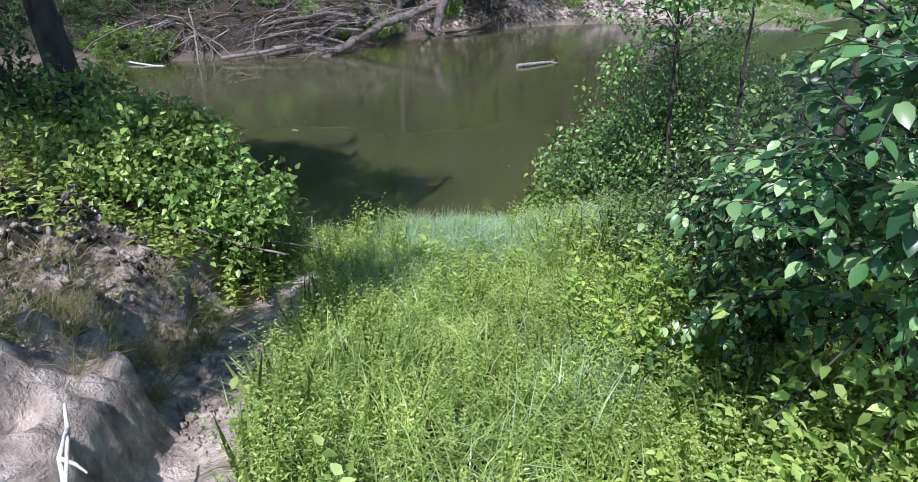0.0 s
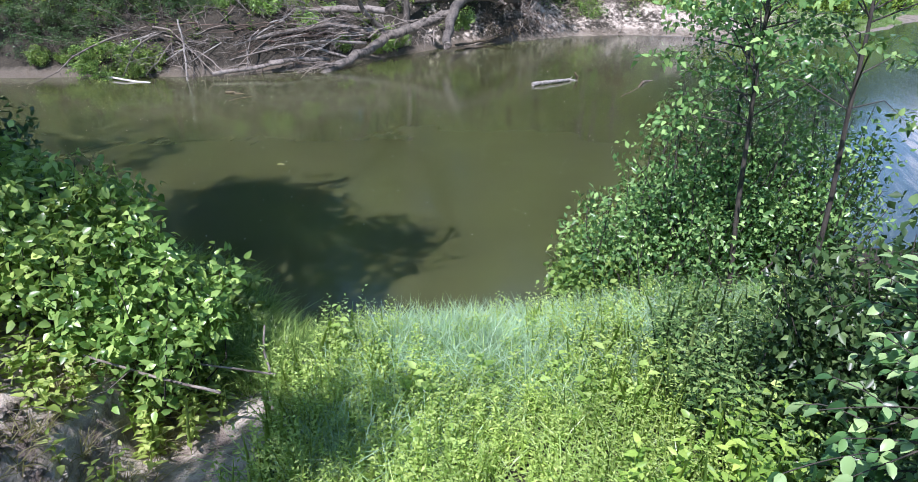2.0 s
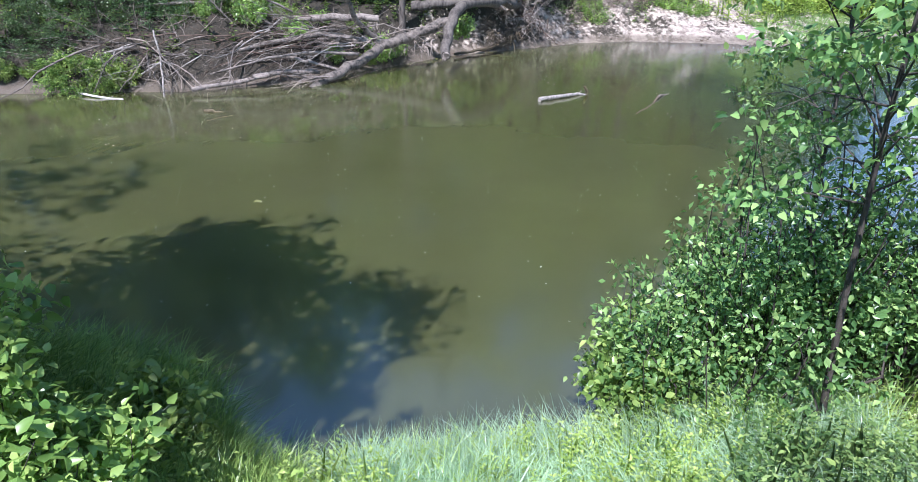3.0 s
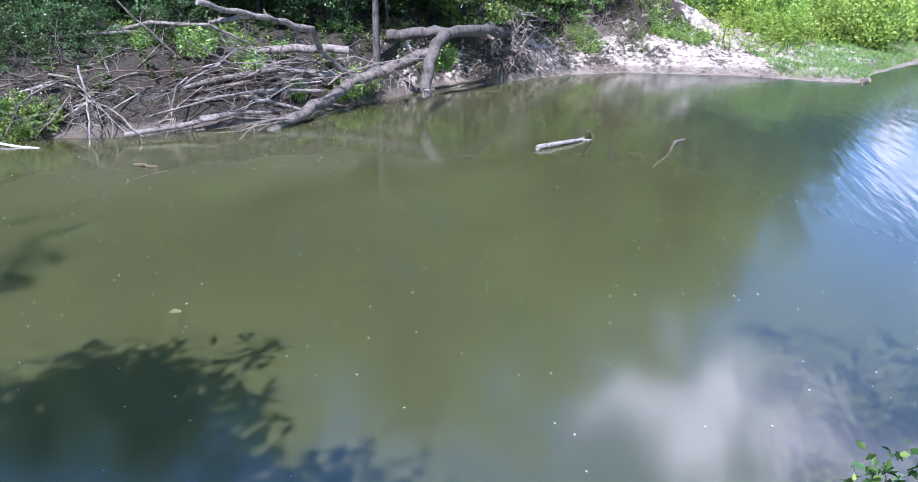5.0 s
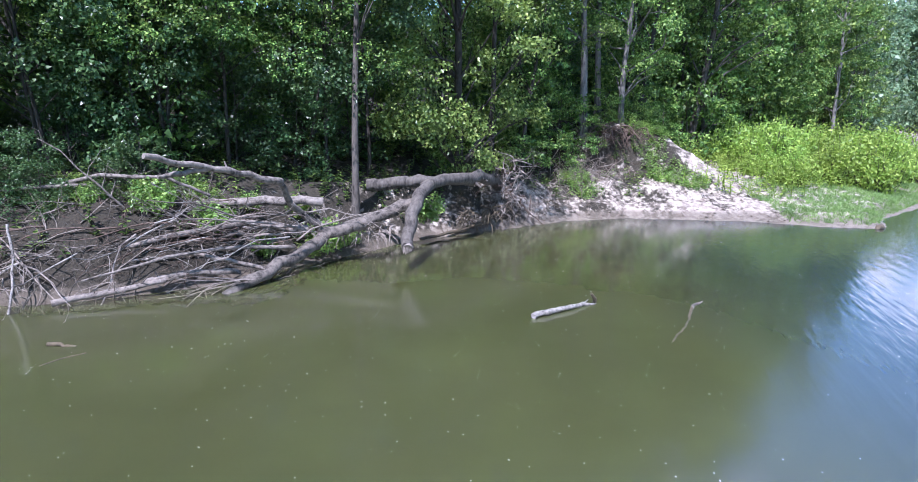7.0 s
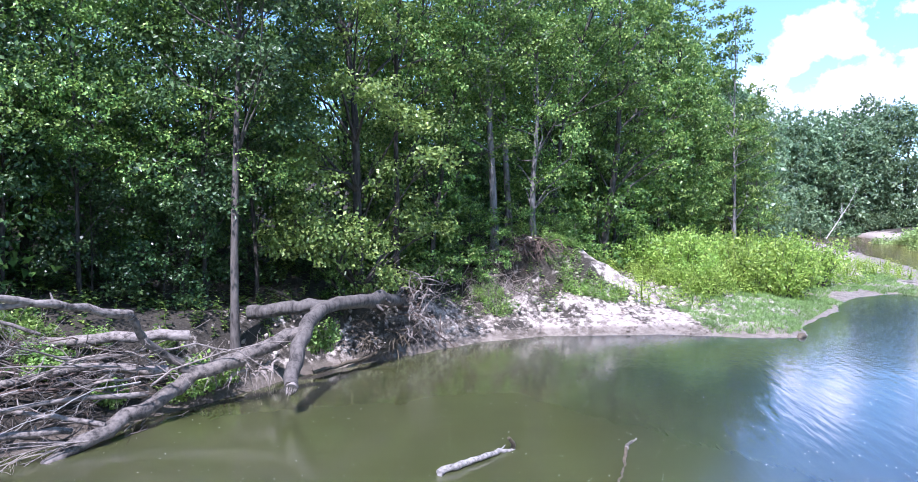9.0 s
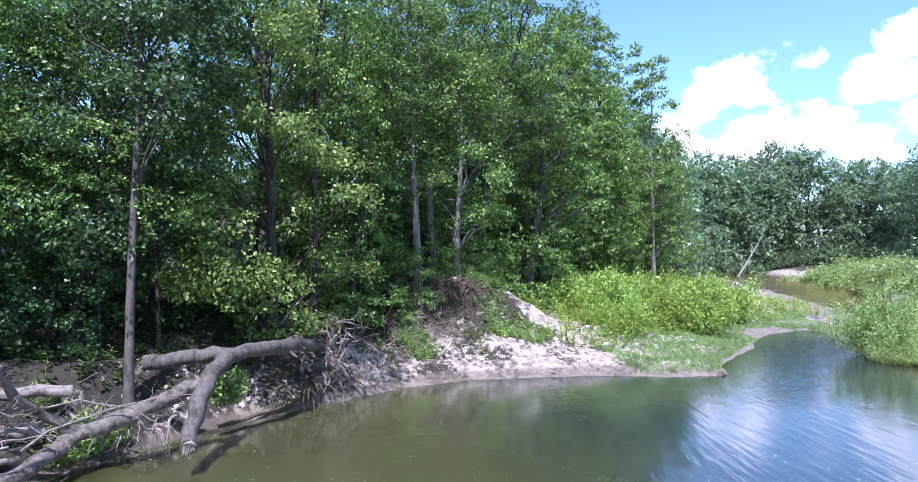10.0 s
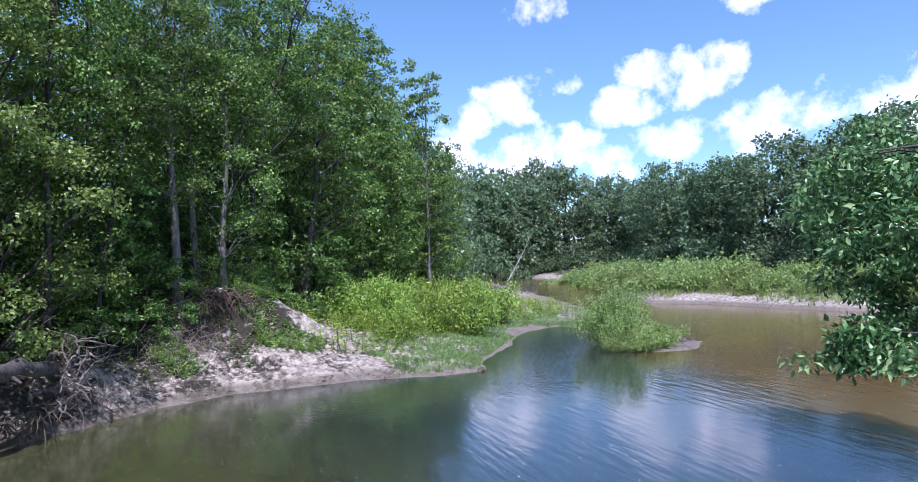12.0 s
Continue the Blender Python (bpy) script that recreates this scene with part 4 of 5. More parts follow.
        i = min(int(u), len(line) - 2)
        p = Vector(line[i]).lerp(line[i + 1], u - i)
        d = (Vector(line[i + 1]) - Vector(line[i])).normalized()
        d = (d + Vector(rng.normal(size=3)) * spread).normalized()
        L = length * rng.uniform(0.4, 1.1)
        t = wander(rng, p, d, L, 4, 0.22)
        rr = max(0.004, r * (1 - u / len(line)) * 0.6)
        b.tube(t, [rr, rr * 0.8, rr * 0.6, rr * 0.45, rr * 0.25], 4, close=False)
        if depth > 0:
            twigs_on(b, t, rr, rng, 2, L * 0.5, spread, depth - 1)


def fallen_tree():
    tree = tagged(empty("fallen_tree", pose(0, 0, 0)), "fallen grey tree lying from the bank into the river", "fallen tree")
    part("trunk", log_mesh([(-0.5, 24.6, 1.32), (-1.5, 24.2, 1.02), (-2.5, 23.7, 0.68), (-3.2, 22.7, 0.36), (-3.85, 21.7, 0.06), (-4.5, 20.9, -0.35)], 0.165, 0.11, seed=2), DEADBARK, tree, smooth=True)
    part("limb", log_mesh([(-2.5, 23.7, 0.7), (-2.85, 23.45, 1.12), (-3.15, 22.9, 1.5), (-3.25, 22.5, 2.05)], 0.085, 0.065, 8, seed=3, knots=1), DEADBARK, tree, smooth=True)
    part("bough", log_mesh([(-3.25, 22.5, 2.08), (-3.9, 21.6, 2.38), (-4.5, 20.8, 2.62), (-5.0, 20.0, 2.82)], 0.075, 0.05, 8, seed=4, knots=2), DEADWOOD, tree, "bare weathered bough", smooth=True)
    part("bough", log_mesh([(-4.3, 21.1, 2.5), (-4.75, 20.6, 2.45), (-4.95, 20.4, 2.42)], 0.05, 0.04, 7, seed=5, knots=0), DEADWOOD, tree, "bare weathered bough", smooth=True)
    return tree


def broken_log():
    log = tagged(empty("fallen_log", pose(0, 0, 0)), "dark fallen log with a broken limb bent over the water", "log")
    # dark bark colours in the shade on this log besides its own dark tone
    part("trunk", log_mesh([(1.95, 29.0, 1.35), (1.4, 27.2, 1.7), (0.6, 25.9, 1.78), (-0.2, 25.1, 1.78), (-1.0, 25.05, 1.78), (-1.7, 25.2, 1.7)], 0.17, 0.14, 11, seed=6), BARK, log, smooth=True)
    part("limb", log_mesh([(-0.1, 25.05, 1.8), (-0.42, 24.35, 1.5), (-0.58, 23.6, 0.95), (-0.62, 23.0, 0.55)], 0.165, 0.135, 11, seed=7, knots=0), BARK, log, smooth=True)
    b = Build()
    b.tube([(-0.618, 23.03, 0.57), (-0.622, 22.99, 0.54)], [0.125, 0.11], 11, rough=0.3)
    for k in range(16):
        w, r = k * 2.4, 0.1 * math.sqrt((k + 0.5) / 16)
        p = Vector((-0.622 + math.cos(w) * r, 22.99, 0.54 + math.sin(w) * r * 0.8))
        b.tube([p, p + Vector((-0.01, -0.05, -0.05)) * (0.5 + (k * 7 % 5) / 4)], [0.022, 0.004], 4)
    part("splintered_end", b, DEADWOOD, log, "pale splintered wood")
    return log


fallen_tree()
broken_log()


def plain_log(points, r0, r1, mat, label, seed, name="log", knots=3, twigs=0):
    b = log_mesh(points, r0, r1, 9, seed=seed, knots=knots)
    if twigs:
        twigs_on(b, [Vector(p) for p in points], r1, np.random.default_rng(seed), twigs, 0.7)
    return tagged(new(name, b.mesh(name, mat, True)), label, "log" if name == "log" else "branch", group="driftwood")


plain_log([(-2.6, 23.9, 1.5), (-3.6, 23.6, 1.52), (-4.8, 23.5, 1.5), (-6.2, 23.3, 1.45), (-7.4, 23.0, 1.25)], 0.11, 0.08, DEADWOOD, "long grey log lying across the brush pile", 8)
plain_log([(-5.7, 21.2, 0.28), (-5.0, 21.7, 0.30), (-4.15, 22.2, 0.22)], 0.075, 0.06, DEADWOOD, "bleached log at the water's edge", 9)
plain_log([(-7.0, 20.3, 0.12), (-6.2, 20.75, 0.2), (-5.3, 21.2, 0.3)], 0.065, 0.05, DEADWOOD, "grey log half in the water", 10)
plain_log([(-2.9, 23.3, 0.9), (-4.2, 22.9, 1.15), (-5.5, 22.2, 1.0), (-6.8, 21.6, 0.75), (-7.6, 21.2, 0.5)], 0.09, 0.04, DEADWOOD, "long bare grey branch in the brush pile", 11, "dead_branch", 2, 8)
plain_log([(-3.1, 22.8, 0.62), (-4.1, 22.0, 0.8), (-5.3, 21.3, 0.75), (-6.6, 20.6, 0.45)], 0.05, 0.02, DEADWOOD, "weathered bare branch in the brush pile", 12, "dead_branch", 1, 8)
plain_log([(-3.6, 22.1, 0.3), (-4.3, 21.9, 0.55), (-5.0, 21.7, 0.72)], 0.045, 0.035, DEADWOOD, "weathered bare branch in the brush pile", 13, "dead_branch", 1, 2)
plain_log([(-7.97, 20.85, 1.5), (-7.85, 20.7, 0.9), (-7.75, 20.4, 0.35), (-7.6, 19.9, -0.15)], 0.024, 0.02, DRIFTWOOD, "bare bleached branch standing in the river", 14, "dead_branch", 0, 6)
plain_log([(1.7, 28.0, 0.30), (0.6, 27.2, 0.12), (-0.4, 26.2, 0.10)], 0.06, 0.04, WETWOOD, "dark wet branch along the waterline", 15, "dead_branch", 1, 3)
plain_log([(-8.6, 22.6, 1.9), (-6.9, 22.3, 2.25), (-5.6, 22.4, 2.2), (-4.9, 22.9, 1.75)], 0.05, 0.03, DEADWOOD, "arched bare branch over the brush pile", 16, "dead_branch", 1, 3)
plain_log([(-9.4, 22.2, 1.9), (-8.2, 22.2, 2.0), (-6.9, 22.5, 2.05)], 0.04, 0.03, DEADWOOD, "arched bare branch over the brush pile", 17, "dead_branch", 1, 3)

rng = np.random.default_rng(140)
for k in range(165):
    u = rng.random()
    start = Vector((-3.0 - 6.4 * u + rng.normal() * 0.3, 23.2 - 1.7 * u + rng.normal() * 0.45, 0.4 + 0.95 * rng.random()))
    d = Vector((-1, -0.42 + rng.normal() * 0.34, -0.12 + rng.normal() * 0.26)) * (1 if k % 5 else -1)
    L = rng.uniform(1.0, 3.2)
    line = wander(rng, start, d, L, 6, 0.20, -0.015)
    r = rng.uniform(0.008, 0.032) * (1.4 if k % 9 == 0 else 1)
    b = Build()
    b.tube(line, [r * (1 - 0.12 * i) for i in range(7)], 6, rough=0.2)
    twigs_on(b, line, r, rng, 7, 0.75)
    # dark brown sticks among the pale ones paint in the pile's shaded gaps
    mat = (DRIFTWOOD, ROOTBROWN, DEADWOOD, DEADWOOD, TWIG, DEADBARK)[k % 6]
    tagged(new("dead_branch", b.mesh("dead_branch", mat)), "bare dry branch in the tangled brush pile", "branch", group="driftwood")
# twigs trailing in the water below the trunk's tip, and a fan of twigs on the standing branch
for k in range(15):
    b = Build()
    if k < 7:
        line = wander(rng, (-3.9 + rng.normal() * 0.25, 21.6, 0.2), (-0.9, -0.6 + rng.normal() * 0.2, -0.12), rng.uniform(0.8, 1.8), 6, 0.16)
    else:
        line = wander(rng, (-7.9 + rng.normal() * 0.5, 20.75, rng.uniform(0.4, 1.1)), (rng.normal() * 0.8, -0.4, -0.45), rng.uniform(0.6, 1.3), 5, 0.28)
    b.tube(line, [0.016 * (1 - 0.12 * i) for i in range(len(line))], 5)
    twigs_on(b, line, 0.012, rng, 6, 0.35)
    tagged(new("dead_branch", b.mesh("dead_branch", DEADWOOD if k % 3 else TWIG)), "bleached twiggy branch hanging into the water", "branch", group="driftwood")


def root_clump(seed, x, y, z, count, drop, reach, mat, label):
    """Bare roots that arch out of a cut bank and hang down."""
    rng = np.random.default_rng(seed)
    b = Build()
    for _ in range(count):
        p = Vector((x + rng.normal() * reach * 0.6, y + rng.normal() * 0.2, z + rng.uniform(-0.1, 0.25)))
        line = wander(rng, p, (rng.normal() * 0.6, -0.7, 0.25), drop * rng.uniform(0.6, 1.3), 8, 0.22, -0.22)
        r = rng.uniform(0.012, 0.04)
        b.tube(line, [r * (1 - 0.1 * i) for i in range(9)], 5)
        twigs_on(b, line, r * 0.6, rng, 3, 0.4, 0.8, 0)
    tagged(new("root_clump", b.mesh("root_clump", mat)), label, "roots", kind="stuff")


def root_plate(seed, x, y, z, wide, tall, count, mat, label):
    """The upturned roots of a fallen tree: crooked stubs running every way out of a knot."""
    rng = np.random.default_rng(seed)
    b = Build()
    for k in range(count):
        p = Vector((x + rng.normal() * wide * 0.4, y + rng.normal() * wide * 0.25, z + rng.uniform(-0.5, 0.35) * tall))
        d = Vector(rng.normal(size=3)) + Vector((0, -0.3, -0.35 if k % 3 else 0.6))
        line = wander(rng, p, d, rng.uniform(0.35, 1.1), 7, 0.38, -0.04)
        r = rng.uniform(0.008, 0.035)
        b.tube(line, [r * (1 - 0.11 * i) for i in range(8)], 5)
        twigs_on(b, line, r * 0.6, rng, 4, 0.35, 0.9, 0)
    tagged(new("root_clump", b.mesh("root_clump", mat)), label, "roots", kind="stuff")


root_plate(151, 2.3, 28.4, 1.45, 0.8, 1.9, 54, DEADWOOD, "tangled grey root plate of a fallen log")
root_plate(155, 2.3, 28.55, 1.2, 0.8, 1.7, 30, ROOTBROWN, "tangled grey root plate of a fallen log")
root_clump(152, 1.3, 27.75, 0.5, 30, 0.7, 0.5, WETWOOD, "dark wet roots at the waterline")
root_clump(153, 7.0, 33.75, 2.75, 70, 1.0, 0.9, ROOTBROWN, "brown roots exposed under a leaning tree")
root_clump(154, -1.9, 24.3, 0.7, 34, 0.6, 0.7, TWIG, "fine roots and twigs under the fallen trunk")


def brush(seed, x, y, wide, count, length, mat, label, lift=0.35):
    """A heap of thin dry sticks."""
    rng = np.random.default_rng(seed)
    b = Build()
    for _ in range(count):
        px, py = x + rng.normal() * wide * 0.5, y + rng.normal() * wide * 0.35
        line = wander(rng, (px, py, ground_z(px, py) - 0.02), (rng.normal(), rng.normal(), lift + abs(rng.normal()) * 0.4), length * rng.uniform(0.5, 1.2), 5, 0.2)
        r = rng.uniform(0.006, 0.02) * (length / 1.0)
        b.tube(line, [r, r * 0.9, r * 0.7, r * 0.6, r * 0.4, r * 0.2], 4, close=False)
        twigs_on(b, line, r, rng, 3, length * 0.35, 0.8, 0)
    tagged(new("brush_heap", b.mesh("brush_heap", mat)), label, "brush", kind="stuff")


for k, (px, py) in enumerate([(0.9, 28.0), (2.0, 28.7), (2.9, 29.3), (3.9, 30.1), (5.0, 30.8), (6.0, 31.6), (1.5, 28.1)]):
    brush(251 + k, px, py, 0.9, 34, 0.55, (WETWOOD, TWIG, DEADBARK)[k % 3], "dead twigs and bare roots on the cut bank", 0.25)
brush(161, 4.6, 31.6, 1.6, 70, 1.0, TWIG, "dry tan brush on the sandy slope")
brush(162, 2.9, 29.6, 1.2, 40, 0.8, TWIG, "dry tan brush on the sandy slope")
brush(174, 5.9, 32.7, 1.3, 90, 1.0, TWIG, "dry tan brush on the sandy slope", 0.25)
brush(172, 6.6, 33.2, 1.0, 70, 0.8, ROOTBROWN, "brown dead sticks and roots on the cut bank", 0.2)
brush(173, 7.6, 33.1, 0.9, 50, 0.7, DEADBARK, "brown dead sticks and roots on the cut bank", 0.2)
brush(170, 5.3, 32.6, 1.2, 80, 1.0, TWIG, "dry tan brush on the sandy slope")
brush(163, 42.2, 67.4, 3.0, 110, 2.3, DEADBARK, "dark driftwood heap at the channel's mouth", 0.55)
brush(164, 45.6, 65.2, 3.4, 90, 1.7, DEADBARK, "dark driftwood heap at the channel's mouth", 0.4)
brush(165, 23.6, 28.2, 0.9, 40, 0.8, DEADWOOD, "grey driftwood caught under the island bush", 0.3)
# twig tangles, some in dark bark and brown for the shade between sticks
for k, (px, py) in enumerate([(-3.7, 23.0), (-5.0, 22.2), (-6.2, 21.7), (-7.4, 21.3), (-8.6, 21.0), (-4.4, 21.9), (-7.9, 21.9), (-9.2, 21.2)]):
    brush(241 + k, px, py, 1.5, 26, 0.9, (TWIG, DEADBARK, ROOTBROWN)[k % 3], "tangle of fine dead twigs in the brush pile", 0.3)
brush(166, -2.2, 24.5, 0.9, 40, 0.6, TWIG, "dry twigs under the fallen trunk", 0.3)

# the dead white tree beyond the channel
b = Build()
line = wander(rng, (74, 104, ground_z(74, 104)), (0.5, -0.2, 0.7), 11, 7, 0.08)
b.tube(line, [0.09 * (1 - 0.12 * i) for i in range(8)], 6)
twigs_on(b, line, 0.06, rng, 14, 3.0)
tagged(new("dead_tree", b.mesh("dead_tree", BLEACHED)), "bare pale dead tree leaning before the far wood", "tree")

# ---- things afloat ----
log = tagged(empty("floating_log", pose(0, 0, 0)), "bleached log afloat with an upturned broken end", "log")
part("trunk", log_mesh([(1.74, 19.62, 0.03), (2.1, 19.86, 0.05), (2.45, 20.08, 0.05), (2.8, 20.33, 0.03), (3.05, 20.5, -0.01)], 0.055, 0.03, 9, rough=0.45, seed=18, knots=5), DRIFTWOOD, log, smooth=True)
part("stump", log_mesh([(3.05, 20.5, 0.0), (3.04, 20.46, 0.1), (2.95, 20.38, 0.22)], 0.04, 0.03, 7, seed=19, knots=0), WETWOOD, log, "dark upturned broken end", smooth=True)
plain_log([(4.75, 20.0, 0.05), (4.62, 19.75, 0.02), (4.5, 19.5, -0.005), (4.3, 19.1, -0.01), (4.0, 18.7, -0.008), (3.75, 18.3, -0.015)], 0.028, 0.014, WETWOOD, "thin crooked stick lying in the shallow water", 20, "dead_branch", 1, 0)
plain_log([(4.75, 20.0, 0.06), (4.85, 20.2, 0.03), (5.2, 20.6, -0.02)], 0.03, 0.02, DEADWOOD, "thin crooked stick lying in the shallow water", 21, "dead_branch", 0, 0)
plain_log([(-6.05, 18.45, 0.03), (-5.85, 18.4, 0.02), (-5.6, 18.4, -0.01)], 0.035, 0.02, WETWOOD, "short dark stick breaking the water's surface", 22, "dead_branch", 1, 0)
plain_log([(-5.3, 18.1, 0.0), (-5.55, 17.85, 0.008), (-5.7, 17.6, 0.0)], 0.012, 0.008, WETWOOD, "thin stick lying in the water", 23, "dead_branch", 0, 0)
plain_log([(-9.8, 20.1, 0.06), (-9.2, 19.8, 0.03), (-8.5, 19.7, -0.01)], 0.03, 0.02, BLEACHED, "pale stick lying in the water", 24, "dead_branch", 0, 0)
b = Build()
b.tube([(13.8, 28.2, -0.1), (13.9, 28.22, 0.04), (14.05, 28.28, 0.05), (14.2, 28.35, -0.05)], [0.07, 0.09, 0.08, 0.05], 8, rough=0.4)
tagged(new("stone", b.mesh("stone", WETWOOD)), "dark wet stone at the tip of the beach", "stone")
n = 2600
at = np.stack([rng.uniform(-11, 24, n), 8.5 + rng.random(n) ** 0.7 * 21.5, np.full(n, 0.006)], 1)
ok = (signed_distance(at[:, 0], at[:, 1], FAR_SHORE) < -0.1) & (signed_distance(at[:, 0], at[:, 1], NEAR_SHORE) < -0.3)
at = at[ok]
b = Build()
axis = np.stack([rng.normal(size=len(at)), rng.normal(size=len(at)), np.zeros(len(at))], 1)
b.leaves(at, axis, np.tile([0, 0, 1.0], (len(at), 1)), rng.uniform(0.012, 0.034, len(at)), rng.uniform(0.008, 0.022, len(at)))
tagged(new("floating_flecks", b.mesh("floating_flecks", BLEACHED)), "pale flecks and petals drifting on the water", "flotsam", kind="stuff")


# ---- low plants ----
def weeds(b, rng, x, y, tall, leaf, count, slim=0.42, fine=True):
    """Leafy stems at x, y: leaves set round each stem from foot to tip."""
    z = height(x, y) - 0.02
    n = len(x)
    lean = rng.normal(size=(n, 2)) * 0.16
    H = tall * rng.uniform(0.6, 1.25, n) * (1 + 0.5 * lumps(x, y, 2.3, 53))
    u = np.tile(np.linspace(0.22, 1.0, count), n)
    i = np.repeat(np.arange(n), count)
    ang = np.tile(np.arange(count) * 2.4, n) + np.repeat(rng.uniform(0, 6.28, n), count)
    foot = np.stack([x, y, z], 1)[i]
    at = foot + np.stack([lean[i, 0] * u * H[i], lean[i, 1] * u * H[i], u * H[i]], 1)
    axis = np.stack([np.cos(ang), np.sin(ang), 0.35 * u + rng.normal(size=len(i)) * 0.25], 1)
    normal = np.stack([-np.cos(ang) * 0.3, -np.sin(ang) * 0.3, np.ones(len(i))], 1) + rng.normal(size=(len(i), 3)) * 0.3
    size = leaf * (1.15 - 0.6 * u) * rng.uniform(0.7, 1.3, len(i))
    b.leaves(at, axis, normal, size, size * slim, fine)
    tip = np.stack([lean[:, 0], lean[:, 1], np.ones(n)], 1)
    b.leaves(np.stack([x, y, z], 1), tip, rng.normal(size=(n, 3)), H * 0.92, np.full(n, 0.0045))


def blades(b, rng, x, y, tall, width, per=7, bend=0.45):
    """Tufts of grass: each blade in two lengths, bending over."""
    z = height(x, y) - 0.02
    i = np.repeat(np.arange(len(x)), per)
    base = np.stack([x, y, z], 1)[i] + rng.normal(size=(len(i), 3)) * np.array([[0.03, 0.03, 0]])
    d = np.stack([rng.normal(size=len(i)) * bend, rng.normal(size=len(i)) * bend, np.ones(len(i))], 1)
    d /= np.linalg.norm(d, axis=1, keepdims=True)
    L = (tall * rng.uniform(0.5, 1.2, len(i)) * (1 + 0.4 * lumps(x, y, 2.1, 59))[i])[:, None]
    side = np.cross(d, unit(rng, len(i)))
    side *= width / (np.linalg.norm(side, axis=1, keepdims=True) + 1e-9)
    mid = base + d * L * 0.6
    out = d * np.array([[1, 1, 0]])
    tip = mid + d * L * 0.25 + out * L * 0.45
    verts = np.stack([base - side * 0.6, base + side * 0.6, mid + side * 0.5, mid - side * 0.5, tip], 1).reshape(-1, 3)
    k = np.arange(len(i))[:, None] * 5
    start = b.n
    b.put(verts, k + np.array([[0, 1, 2, 3]]))
    b.f.append(k + np.array([[3, 2, 4]]) + start)


def spots_in(rng, n, x0, x1, y0, y1, keep):
    x, y = rng.uniform(x0, x1, n), rng.uniform(y0, y1, n)
    ok = keep(x, y)
    return x[ok], y[ok]


def stuff(name, b, mat, label, category):
    return tagged(new(name, b.mesh(name, mat)), label, category, kind="stuff")


def thicket_foot(x, y):
    return (x > 1.35 + 0.3 * lumps(x, y, 2.2, 77)) & (y > 3.6) & (y < 6.7)


def gully_edge(x, y):
    return x - 0.45 * smooth(5.6, 6.6, y) > -1.30 - 0.05 * (y - 4) + 0.15 * lumps(x, y, 2.5, 17)


rng = np.random.default_rng(170)
b = Build()
x, y = spots_in(rng, 7200, -1.6, 3.0, 1.2, 7.6, lambda x, y: gully_edge(x, y) & ~thicket_foot(x, y) & (signed_distance(x, y, NEAR_SHORE) > 0.15) & ((y + 0.5 * lumps(x, y, 2, 4) < 5.9) | (rng.random(len(x)) < 0.5)))
mix = lumps(x, y, 1.3, 61) > -0.1
weeds(b, rng, x[mix], y[mix], 0.38, 0.046, 22, 0.36, False)
weeds(b, rng, x[~mix], y[~mix], 0.42, 0.052, 20, 0.42, False)
stuff("weeds", b, LEAF_WEED, "dense bright green leafy weeds on the near bank", "weeds")
b = Build()
x, y = spots_in(rng, 3000, -1.5, 3.0, 1.2, 7.6, lambda x, y: gully_edge(x, y) & ~thicket_foot(x, y) & (signed_distance(x, y, NEAR_SHORE) > 0.1))
blades(b, rng, x, y, 0.42, 0.006, 7, 0.6)
stuff("grass", b, LEAF_GRASS, "long green grass among the weeds on the near bank", "grass")
b = Build()
x, y = spots_in(rng, 4200, -1.3, 2.6, 5.2, 7.6, lambda x, y: gully_edge(x, y) & (signed_distance(x, y, NEAR_SHORE) > 0.02) & (y + 0.5 * lumps(x, y, 2, 4) > 5.8) & (x > -1.0 + 0.3 * (7 - y)))
blades(b, rng, x, y, 0.40, 0.0055, 12, 0.95)
x, y = spots_in(rng, 1500, -1.1, 1.5, 2.4, 6.4, lambda x, y: gully_edge(x, y) & (lumps(x, y, 2.6, 83) + 0.12 * (y - 4) > 0.22))
blades(b, rng, x, y, 0.44, 0.006, 9, 0.7)
stuff("sedge", b, LEAF_SEDGE, "pale blue-green sedge along the water's edge", "grass")
b = Build()
x, y = spots_in(rng, 170, -1.3, 2.4, 1.4, 6.2, lambda x, y: gully_edge(x, y) & (lumps(x, y, 1.4, 23) > 0.12))
weeds(b, rng, x, y, 0.45, 0.125, 9, 0.6)
x, y = spots_in(rng, 110, 0.6, 1.75, 1.7, 3.5, lambda x, y: x > 0.75 + 0.25 * lumps(x, y, 3.0, 85))
weeds(b, rng, x, y, 0.42, 0.10, 10, 0.55)
stuff("burdock", b, LEAF_WEED, "broad-leaved green plants standing over the weeds", "weeds")
b = Build()
x, y = spots_in(rng, 130, 0.5, 1.9, 3.0, 4.9, lambda x, y: np.hypot(x - 1.2, (y - 4.0) * 0.7) < 0.62)
weeds(b, rng, x, y, 0.52, 0.11, 14, 0.42)
stuff("weeds", b, LEAF_SHRUB, "clump of taller dark green plants among the weeds", "weeds")
# darker leaf than the weeds around, colouring in the thicket's shade
b = Build()
x, y = spots_in(rng, 1500, 1.0, 3.6, 3.6, 6.7, thicket_foot)
weeds(b, rng, x, y, 0.50, 0.075, 16, 0.42, False)
stuff("weeds", b, LEAF_NEAR, "green plants crowding the thicket's foot, leaf colour darkened for its shade", "weeds")
b = Build()
